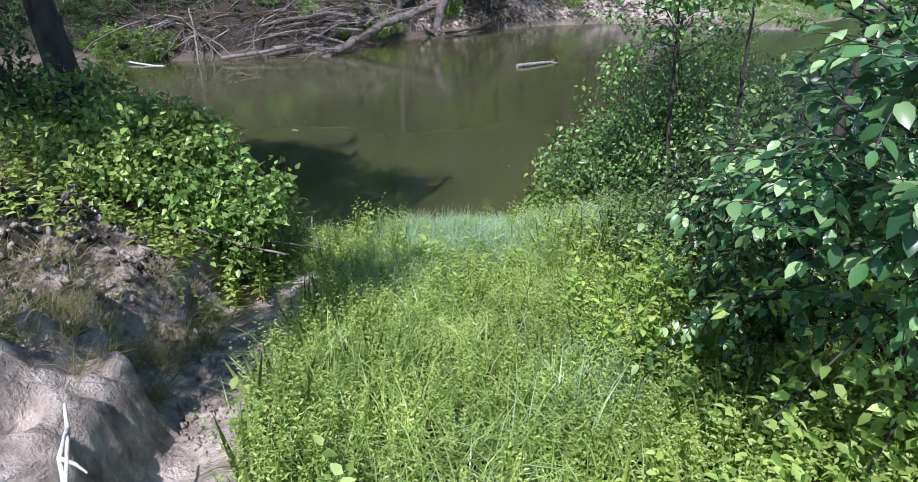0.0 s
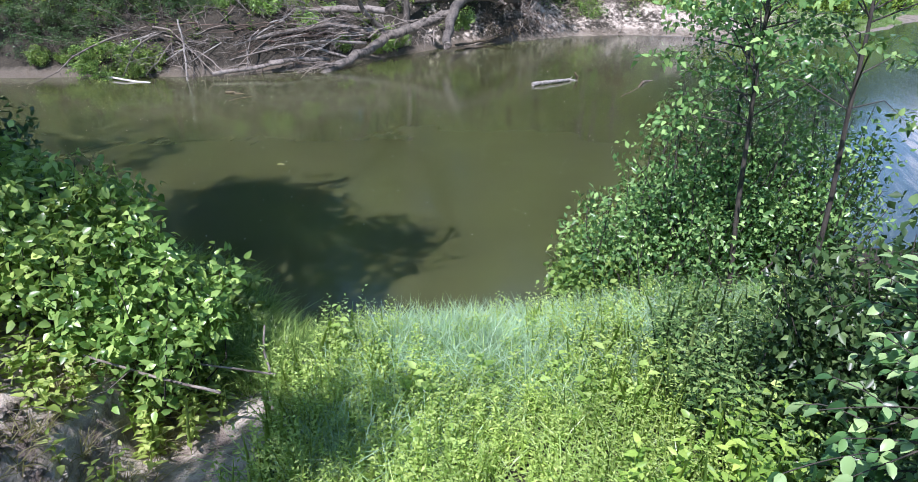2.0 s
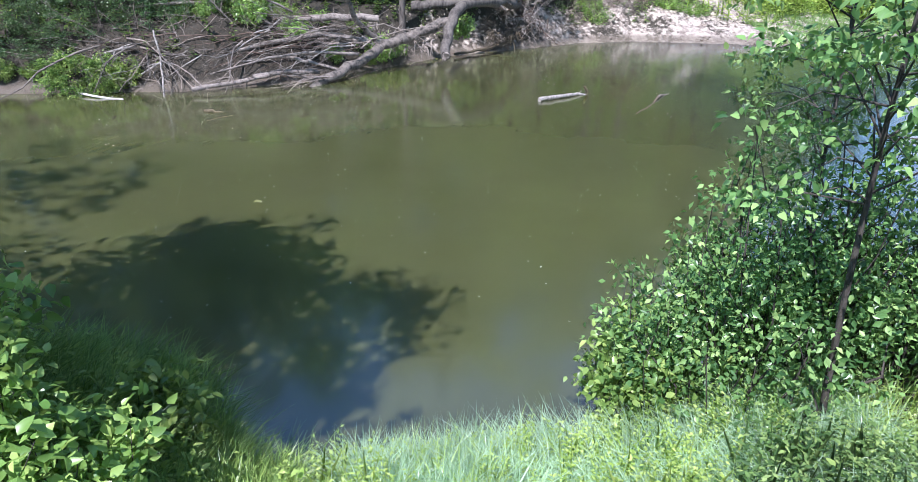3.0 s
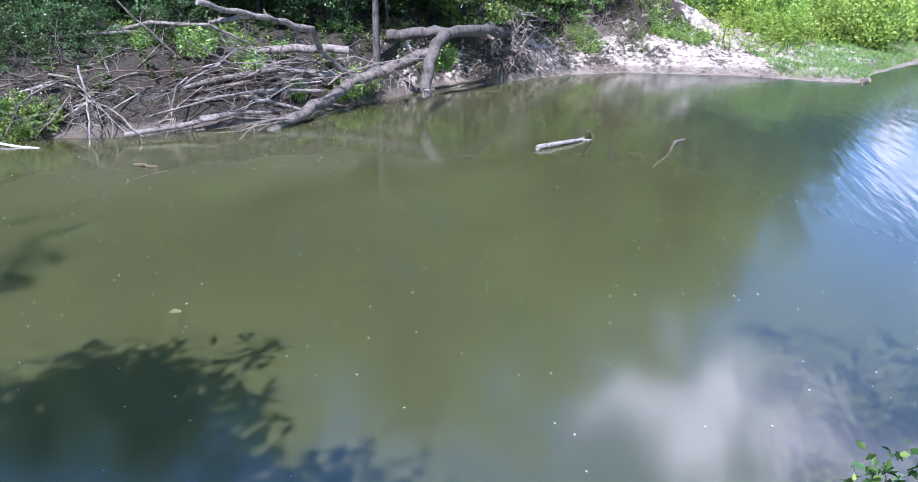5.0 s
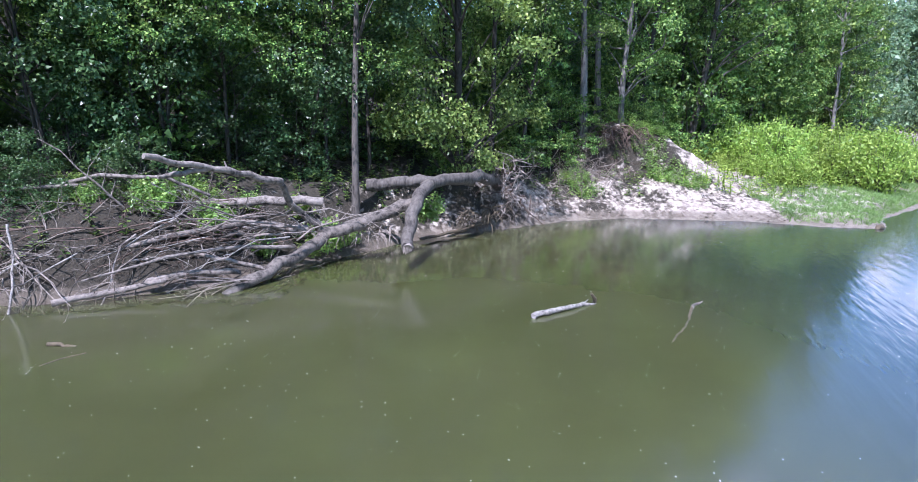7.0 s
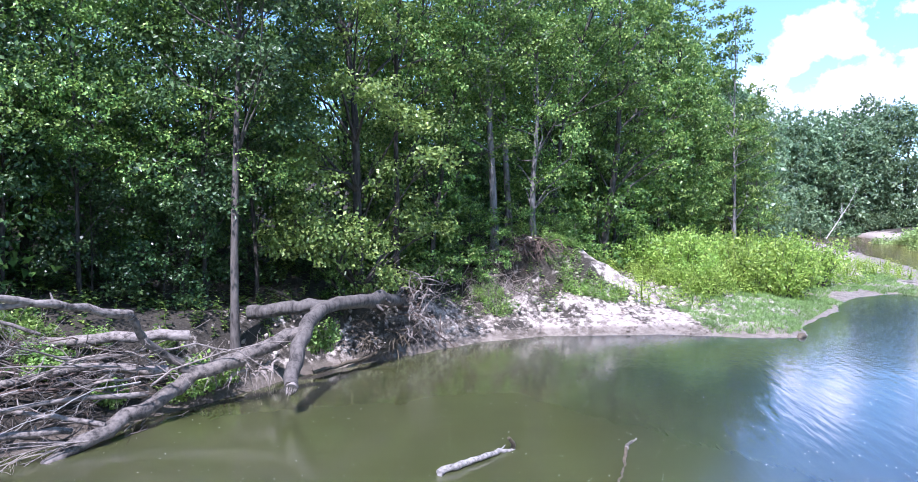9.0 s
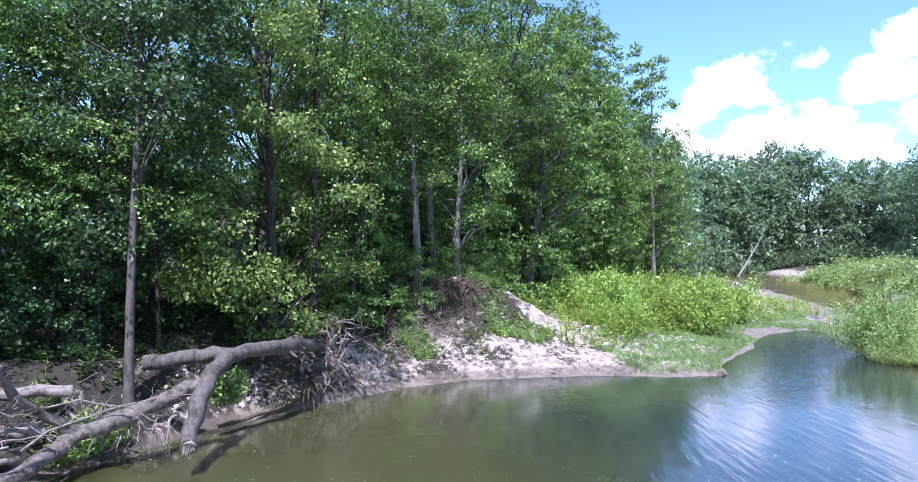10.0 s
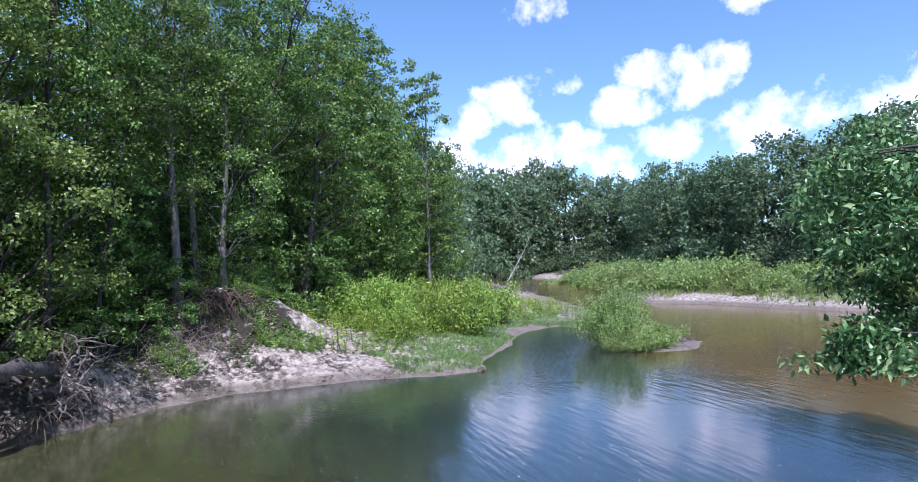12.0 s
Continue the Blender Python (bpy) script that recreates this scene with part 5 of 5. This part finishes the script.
x, y = spots_in(rng, 2600, -3.6, -1.2, 5.9, 8.6, lambda x, y: (signed_distance(x, y, NEAR_SHORE) > 0.0) & (x < -1.25 - 0.25 * lumps(x, y, 2.4, 81)))
blades(b, rng, x, y, 0.42, 0.006, 9, 0.7)
stuff("grass", b, LEAF_BUSH, "rank green grass along the inlet's edge", "grass")
# the left bluff's top and edge
b = Build()
x, y = spots_in(rng, 1500, -6.5, -1.7, 1.5, 8.2, lambda x, y: (signed_distance(x, y, NEAR_SHORE) > 0.2) & (lumps(x, y, 1.6, 29) + 0.45 * (y - 4.2) - 0.35 * (x + 2.6) > 0.15))
weeds(b, rng, x, y, 0.36, 0.10, 11)
stuff("weeds", b, LEAF_WEED, "green weeds on top of the sandy bluff", "weeds")
b = Build()
x, y = spots_in(rng, 1500, -4.5, -2.0, 1.3, 6.6, lambda x, y: lumps(x, y, 2.6, 31) + 0.12 * (y - 3.4) > 0.05)
blades(b, rng, x, y, 0.26, 0.0045, 16, 0.9)
stuff("dry_grass", b, LEAF_DRY, "tufts of dry yellow-green grass on the bluff's edge", "grass")

# shrubs of the near bank
LEFT_BUSH = "leafy bush with light green leaves on the bluff"
stand(make_shrub(181, 1.45, 0.62, 46, 84, 0.078, LEAF_BUSH, LEFT_BUSH, "bush", True, 0.6, 0.13, 0.6), -2.3, 5.85)
stand(make_shrub(182, 1.15, 0.8, 40, 84, 0.075, LEAF_BUSH, LEFT_BUSH, "bush", True, 0.6, 0.15, 0.6), -3.0, 5.8)
stand(make_shrub(183, 1.3, 0.9, 40, 76, 0.085, LEAF_BUSH, LEFT_BUSH, "bush", True, 0.6, 0.17), -3.5, 6.6)
stand(make_shrub(184, 1.1, 0.9, 30, 60, 0.11, LEAF_BUSH, LEFT_BUSH, "bush", True, 0.6, 0.17), -4.7, 7.1)
stand(make_shrub(185, 0.6, 0.6, 26, 50, 0.09, LEAF_BUSH, LEFT_BUSH, "bush", True, 0.6, 0.17), -2.5, 7.1)
# two bushes whose dark leaf colour imitates the leaning tree's shade
stand(make_shrub(186, 1.7, 1.0, 46, 84, 0.09, LEAF_SHADED, "leafy bush by the leaning tree, shade put into its dark leaf colour", "bush", False, 0.6, 0.15), -5.2, 8.1)
stand(make_shrub(187, 2.8, 1.0, 40, 72, 0.09, LEAF_SHADED, "leafy bush by the leaning tree, shade put into its dark leaf colour", "bush", False, 0.6, 0.15), -6.0, 7.8)
RIGHT_BUSH = "tall leafy thicket bush with large glossy leaves"
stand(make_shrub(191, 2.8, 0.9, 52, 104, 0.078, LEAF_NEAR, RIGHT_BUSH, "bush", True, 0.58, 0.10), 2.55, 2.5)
# the thicket's dark inside is painted: these four take the shaded leaf
stand(make_shrub(192, 2.3, 0.95, 52, 104, 0.078, LEAF_SHADED, RIGHT_BUSH, "bush", True, 0.58, 0.11), 2.5, 3.8)
stand(make_shrub(193, 1.7, 0.8, 50, 140, 0.066, LEAF_SHADED, RIGHT_BUSH, "bush", False, 0.58, 0.13), 2.4, 5.1)
stand(make_shrub(194, 2.8, 1.2, 46, 84, 0.10, LEAF_SHADED, RIGHT_BUSH, "bush", True, 0.58, 0.11), 3.9, 3.4)
stand(make_shrub(195, 2.0, 1.1, 36, 60, 0.11, LEAF_SHADED, RIGHT_BUSH, "bush", True, 0.58, 0.13), 3.9, 5.4)
bough = tagged(empty("bush", pose(2.45, 2.75, ground_z(2.45, 2.75))), "drooping leafy bough over the weeds, sunlight put into its pale leaf colour", "shrub")
rise = ground_z(2.45, 2.75)
wood, b = Build(), Build()
lines = [[Vector((0, 0, 0)), Vector((-0.15, -0.1, 1.05)), Vector((-0.7, -0.3, 2.25 - rise)), Vector((-1.05, -0.42, 2.05 - rise)), Vector((-1.35, -0.5, 1.72 - rise))],
         [Vector((-0.7, -0.3, 2.25 - rise)), Vector((-0.9, -0.1, 2.18 - rise)), Vector((-1.25, 0.05, 1.98 - rise))],
         [Vector((-0.5, -0.22, 1.9 - rise)), Vector((-0.8, -0.5, 1.85 - rise)), Vector((-1.0, -0.65, 1.6 - rise))]]
centres = []
for line in lines:
    wood.tube(line, [0.009 - 0.0013 * i for i in range(len(line))], 6, close=False)
    for a, c in zip(line[-3:], line[-2:]):
        centres += [tuple(a.lerp(c, u)) for u in (0.2, 0.5, 0.8, 1.0)]
tagged(part("branchwork", wood, BARK_DARK, bough), kind="stuff")
cluster_leaves(b, rng, centres, 0.15, 11, 0.074, 0.04, True, flat=0.5, up=0.9, droop=0.5)
# pale weed leaf imitates sun and gloss on the bough
part("foliage", b, LEAF_WEED, bough)
SHORE_BUSH = "dense green bush leaning over the water's edge"
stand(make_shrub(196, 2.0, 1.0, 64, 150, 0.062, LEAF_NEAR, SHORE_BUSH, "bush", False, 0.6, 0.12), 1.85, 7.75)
stand(make_shrub(199, 1.6, 0.8, 44, 130, 0.062, LEAF_FOREST, SHORE_BUSH, "bush", False, 0.55, 0.14), 2.3, 8.3)
stand(make_shrub(197, 1.35, 0.62, 44, 72, 0.07, LEAF_BUSH, SHORE_BUSH, "bush", True, 0.6, 0.14), 1.35, 7.75)
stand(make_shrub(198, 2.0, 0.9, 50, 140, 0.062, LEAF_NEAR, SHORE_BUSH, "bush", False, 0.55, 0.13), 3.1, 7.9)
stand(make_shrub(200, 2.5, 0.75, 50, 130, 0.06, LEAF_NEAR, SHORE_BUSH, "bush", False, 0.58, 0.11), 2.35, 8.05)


def sapling(seed, x, y, tall, r, clumps, label, wide=0.9, lean=0.02):
    """A thin young tree with sparse leaf sprays."""
    rng = np.random.default_rng(seed)
    t = tagged(empty("sapling", pose(x, y, ground_z(x, y) - 0.1)), label, "tree")
    line = wander(rng, (0, 0, 0), (lean, 0.03, 1), tall, 7, 0.045, 0.0)
    b, limbs, crown = Build(), Build(), Build()
    b.tube(line, [r * (1 - 0.11 * i) for i in range(8)], 8)
    part("trunk", b, BARK_DARK, t, smooth=True)
    centres = []
    for k in range(clumps):
        i = int(rng.integers(3, 7))
        a = rng.uniform(0, 6.28)
        rad = wide * rng.uniform(0.3, 1.0)
        fork = line[i].lerp(line[i + 1], rng.random())
        tip = fork + Vector((math.cos(a) * rad, math.sin(a) * rad, rng.uniform(-0.1, 0.5)))
        limbs.tube([fork, fork.lerp(tip, 0.5) + Vector((rng.normal() * 0.06, rng.normal() * 0.06, 0.1)), tip], [r * 0.3, r * 0.18, r * 0.06], 5, close=False)
        centres.append(tuple(tip))
    tagged(part("branchwork", limbs, BARK_DARK, t), kind="stuff")
    cluster_leaves(crown, rng, centres, 0.24, 46, 0.062, 0.036, True, flat=0.3, up=1.0, droop=0.3)
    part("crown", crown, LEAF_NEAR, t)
    return t


sapling(201, 2.57, 8.3, 4.2, 0.026, 60, "thin young tree with sparse leaves at the water's edge", 1.0, -0.05)
sapling(202, 2.28, 7.1, 4.0, 0.026, 52, "thin young tree with sparse leaves at the water's edge", 0.8, -0.17)
sapling(204, 2.8, 6.8, 4.2, 0.025, 46, "thin young tree with sparse leaves at the water's edge", 0.9, -0.08)
sapling(203, 4.6, 6.4, 4.2, 0.036, 50, "thin young tree with sparse leaves at the water's edge")


def arching_tree(seed, x, y, tips, leaf, mat, label):
    """A young tree whose long boughs arch over and droop, each set with pairs of large leaves."""
    rng = np.random.default_rng(seed)
    rise = ground_z(x, y) - 0.1
    t = tagged(empty("tree", pose(x, y, rise)), label, "tree")
    trunk, wood, crown = Build(), Build(), Build()
    trunk.tube([(0, 0, 0), (0.03, 0.02, 0.9), (-0.02, 0.05, 1.7), (0.0, 0.0, 2.6)], [0.045, 0.036, 0.028, 0.015], 8, rough=0.1)
    part("trunk", trunk, BARK_DARK, t, smooth=True)
    at, axis, normal = [], [], []
    for tx, ty, tz in tips:
        tip = Vector((tx - x, ty - y, tz - rise))
        start = Vector((0, 0, min(2.5, max(0.5, tip.z * rng.uniform(0.55, 0.85)))))
        top = start.lerp(tip, 0.6) + Vector((0, 0, 0.16 + 0.1 * rng.random()))
        line = [start.lerp(top, k / 4) + Vector((0, 0, 0.10 * math.sin(math.pi * k / 4))) for k in range(4)] + [top.lerp(tip, k / 4) for k in range(5)]
        wood.tube(line, [0.008 - 0.0008 * k for k in range(9)], 5, close=False)
        sprays = [line[3:]]
        for _ in range(8):
            root = line[int(rng.integers(3, 8))]
            out = (tip - start).normalized() + Vector(rng.normal(size=3)) * 0.6
            sprays.append(wander(rng, root, out, rng.uniform(0.2, 0.42), 5, 0.12, -0.09))
        for spray in sprays:
            wood.tube(spray, [0.0022] * len(spray), 4, close=False)
            for a, c in zip(spray, spray[1:]):
                way = (c - a).normalized()
                side = way.cross(Vector((0, 0, 1))).normalized()
                for flank in (-1, 1):
                    if rng.random() < 0.12:
                        continue
                    at.append(tuple(a.lerp(c, rng.random())))
                    axis.append(tuple(way * 0.55 + side * flank * 0.8 + Vector((0, 0, -0.35)) + Vector(rng.normal(size=3)) * 0.22))
                    normal.append(tuple(Vector((0, 0, 1)) - way * 0.1 + Vector(rng.normal(size=3)) * 0.35))
            at.append(tuple(spray[-1]))
            axis.append(tuple(spray[-1] - spray[-2] + Vector((0, 0, -0.02))))
            normal.append((0, 0, 1))
    size = leaf * rng.uniform(0.6, 1.15, len(at))
    crown.leaves(at, axis, normal, size, size * 0.60, "oval")
    tagged(part("branchwork", wood, BARK_DARK, t), kind="stuff")
    part("crown", crown, mat, t, smooth=True)
    return t


ARCHING = "young tree with drooping boughs of large glossy leaves"
rng = np.random.default_rng(205)
arching_tree(206, 1.75, 2.15, [(rng.uniform(0.72, 1.25), rng.uniform(1.7, 2.5), rng.uniform(2.55, 3.45)) for _ in range(17)] + [(rng.uniform(1.3, 1.6), rng.uniform(1.8, 2.6), rng.uniform(2.0, 2.7)) for _ in range(6)], 0.070, LEAF_SHEEN, ARCHING)
arching_tree(207, 1.95, 3.6, [(rng.uniform(1.02, 1.9), rng.uniform(3.0, 4.2), rng.uniform(1.6, 2.65)) for _ in range(22)], 0.066, LEAF_SHEEN, ARCHING)

# the bush on the small island, leaning over the water
isle = [make_shrub(211, 2.8, 1.6, 72, 170, 0.10, LEAF_BAR, "willow bush on the sandbar tip, leaning over the water", "bush", False, 0.45, 0.14),
        make_shrub(212, 0.95, 1.25, 60, 110, 0.09, LEAF_BAR, "willow bush on the sandbar tip, leaning over the water", "bush", False, 0.45, 0.17)]
stand(isle[0], 22.0, 29.6, 0, 0.1, 6, -14)
stand(isle[1], 21.9, 27.9, 0, 0.15)
copy_thing(isle[1], pose(21.0, 28.2, -0.1, 0, 0, 80))
copy_thing(isle[1], pose(23.3, 28.6, 0.05, 0, 0, 200))

# leafy sprays round the fallen wood
SPRAY = "light green leafy bush growing through the fallen wood"
small = make_shrub(221, 0.9, 0.6, 30, 48, 0.095, LEAF_BUSH, SPRAY, "bush", False, 0.7, 0.18)
stand(small, -2.7, 24.5)
for k, (x, y, z) in enumerate([(-4.3, 23.9, 1.5), (-5.3, 23.6, 1.5), (-6.4, 23.0, 1.2), (-0.2, 25.6, 0.75), (0.3, 25.9, 0.9), (-3.4, 24.7, 1.4), (-7.6, 22.9, 1.2), (-9.2, 20.6, 0.3), (-9.9, 20.5, 0.3), (-10.6, 20.6, 0.3), (-9.5, 20.9, 0.5), (-8.9, 20.8, 0.4), (-3.0, 24.1, 1.2), (-3.9, 23.3, 1.2), (-4.9, 22.9, 1.2), (-6.0, 22.6, 1.2), (-7.1, 22.2, 1.2), (-2.2, 25.0, 1.2), (-8.0, 22.9, 1.2), (-5.8, 23.9, 1.2), (-11.2, 20.7, 0.4), (-11.9, 20.6, 0.4), (-10.3, 20.9, 0.4)]):
    s0 = 0.5 + 0.12 * (k % 4)
    copy_thing(small, pose(0, 0, 0)).matrix_basis = pose(x, y, ground_z(x, y) - 0.05 if k != 3 else z, 0, 0, 47 * k) @ Matrix.Diagonal((s0, s0, s0, 1))

# plants on the far bank and beach
b = Build()
x, y = spots_in(rng, 6200, 2.6, 10.5, 29.6, 36, lambda x, y: (signed_distance(x, y, FAR_SHORE) > 0.5) & (0.4 * lumps(x, y, 1.9, 37) + np.exp(-((x - 8.7) / 1.3) ** 2 - ((y - 32.2) / 0.6) ** 2) + np.exp(-((x - 8.7) / 0.7) ** 2 - ((y - 34.4) / 0.8) ** 2) + np.exp(-((x - 8.2) / 0.6) ** 2 - ((y - 33.4) / 0.5) ** 2) + np.exp(-((x - 5.3) / 0.55) ** 2 - ((y - 31.5) / 0.45) ** 2) + 0.8 * np.exp(-((x - 4.9) / 0.7) ** 2 - ((y - 32.3) / 0.6) ** 2) > 0.5))
weeds(b, rng, x, y, 0.36, 0.13, 8, 0.4, False)
stuff("weeds", b, LEAF_BUSH, "patches of green weeds on the sandy slope", "weeds")
b = Build()
x, y = spots_in(rng, 22000, 11.5, 30, 28.0, 45, lambda x, y: (signed_distance(x, y, FAR_SHORE) > 0.12) & (signed_distance(x, y, FAR_SHORE) < 4.5) & (lumps(x, y, 1.1, 41) + 1.3 * np.exp(-((x - 15.5) / 2.8) ** 2) > -0.05))
blades(b, rng, x, y, 0.20, 0.012, 7, 0.6)
stuff("grass", b, LEAF_BEACH, "thin green grass along the beach", "grass")
b = Build()
x, y = spots_in(rng, 5200, 9, 34, 30.5, 56, lambda x, y: (signed_distance(x, y, FAR_SHORE) > 2.2) & (signed_distance(x, y, FOREST_REGION) < 1.0) & (lumps(x, y, 0.8, 43) > -0.35) & (np.hypot(x - 9.8, y - 33.5) > 1.1))
weeds(b, rng, x, y, 0.7, 0.2, 8, 0.4, False)
stuff("weeds", b, LEAF_SHRUB, "tall bright green weeds between the beach and the wood", "weeds")
b = Build()
x, y = spots_in(rng, 3200, -14, 9, 20.5, 38, lambda x, y: (signed_distance(x, y, FAR_SHORE) > 0.5 + 0.7 * smooth(-1, 1, x)) & (signed_distance(x, y, FOREST_REGION) > -2.2) & (signed_distance(x, y, FOREST_REGION) < 4))
weeds(b, rng, x, y, 0.4, 0.16, 8, 0.5, False)
stuff("weeds", b, LEAF_FOREST, "green ground plants at the forest's foot", "weeds")

b = Build()
x, y = spots_in(rng, 9000, 40, 62, 10, 70, lambda x, y: (signed_distance(x, y, RIGHT_SHORE) > 0.5) & (signed_distance(x, y, RIGHT_SHORE) < 4.0) & (lumps(x, y, 0.5, 75) > -0.1))
blades(b, rng, x, y, 0.6, 0.03, 6, 0.5)
stuff("grass", b, LEAF_BAR, "green grass over the far sandy bar", "grass")

# dead wood of the near bank
b = Build()
line = [Vector(p) for p in ((-1.80, 2.34, 1.66), (-1.76, 2.26, 1.60), (-1.77, 2.18, 1.52), (-1.72, 2.10, 1.45), (-1.73, 2.02, 1.36))]
line = [p + Vector((0.05, 0.0, 0.10)) for p in line]
b.tube(line, [0.007, 0.010, 0.011, 0.013, 0.015], 7, rough=0.2)
for k, tip in enumerate(((-1.70, 2.12, 1.60), (-1.62, 2.10, 1.50), (-1.84, 2.05, 1.44), (-1.66, 1.98, 1.40))):
    tip = Vector(tip) + Vector((0.05, 0, 0.12))
    b.tube([line[1 + k % 3], line[1 + k % 3].lerp(tip, 0.6) + Vector((0, 0, 0.015)), tip], [0.010, 0.008, 0.004], 5)
tagged(new("dead_branch", b.mesh("dead_branch", BLEACHED, True)), "bleached forked root on the bluff's edge", "branch", group="driftwood")
plain_log([(-1.38, 5.6, 0.92), (-1.46, 5.75, 0.98), (-1.5, 5.95, 1.06)], 0.009, 0.007, DEADWOOD, "pale stick by the water's edge", 26, "dead_branch", 0, 0)
plain_log([(-1.35, 5.6, 0.9), (-1.6, 5.63, 0.92), (-1.85, 5.6, 0.98)], 0.008, 0.006, DEADWOOD, "pale stick by the water's edge", 27, "dead_branch", 0, 0)
plain_log([(-1.6, 5.3, 0.98), (-2.0, 5.35, 1.05), (-2.4, 5.3, 1.25)], 0.010, 0.007, DEADWOOD, "thin dry stick on the gully's bed", 28, "dead_branch", 0, 2)


def clods(name, seed, x, y, low, high, mat, label):
    """Loose lumps of earth lying on the ground."""
    rng = np.random.default_rng(seed)
    z = height(x, y)
    b = Build()
    corners = np.array([(1, 0, 0), (-1, 0, 0), (0, 1, 0), (0, -1, 0), (0, 0, 1), (0, 0, -1)], float)
    tris = np.array([(0, 2, 4), (2, 1, 4), (1, 3, 4), (3, 0, 4), (2, 0, 5), (1, 2, 5), (3, 1, 5), (0, 3, 5)])
    for px, py, pz in zip(x, y, z):
        size = rng.uniform(low, high) * rng.uniform(0.5, 1)
        turn = np.array(Euler(rng.uniform(0, 6.28, 3)).to_matrix())
        shape = corners * rng.uniform(0.6, 1.2, (6, 3)) * np.array([1, 0.8, 0.6]) * size
        b.put(shape @ turn.T + np.array([px, py, pz + size * 0.2]), tris)
    ob = stuff(name, b, mat, label, "earth")
    ob.data.attributes.new("sand", "FLOAT", "POINT").data.foreach_set("value", np.full(b.n, 0.75, np.float32))
    return ob


x, y = spots_in(rng, 4200, -3.6, -1.1, 1.2, 6.0, lambda x, y: lumps(x, y, 2.4, 47) > -0.2)
clods("earth_clods", 231, x, y, 0.01, 0.075, GROUND, "crumbled sandy clods on the bluff and in the gully")
x, y = spots_in(rng, 1600, -2.5, 12, 24.5, 33, lambda x, y: (signed_distance(x, y, FAR_SHORE) > 0.05) & (signed_distance(x, y, FOREST_REGION) < 0.5))
clods("earth_clods", 232, x, y, 0.03, 0.13, GROUND, "crumbled earth and small stones on the far bank")
brush(167, 3.2, 28.9, 1.2, 36, 0.6, WETWOOD, "dark drift twigs along the far waterline", 0.1)
brush(168, 6.2, 30.9, 1.8, 36, 0.6, TWIG, "dry twigs scattered on the far beach", 0.05)
brush(169, 8.4, 32.6, 1.4, 36, 0.7, TWIG, "dry twigs scattered on the far beach", 0.2)


b = Build()
b.leaves([(-3.3, 12.75, 0.01)], [(1, 0.3, 0.0)], [(0, 0, 1)], 0.16, 0.11, True)
tagged(new("floating_leaf", b.mesh("floating_leaf", LEAF_DRY)), "single brown dead leaf afloat on the river", "leaf")
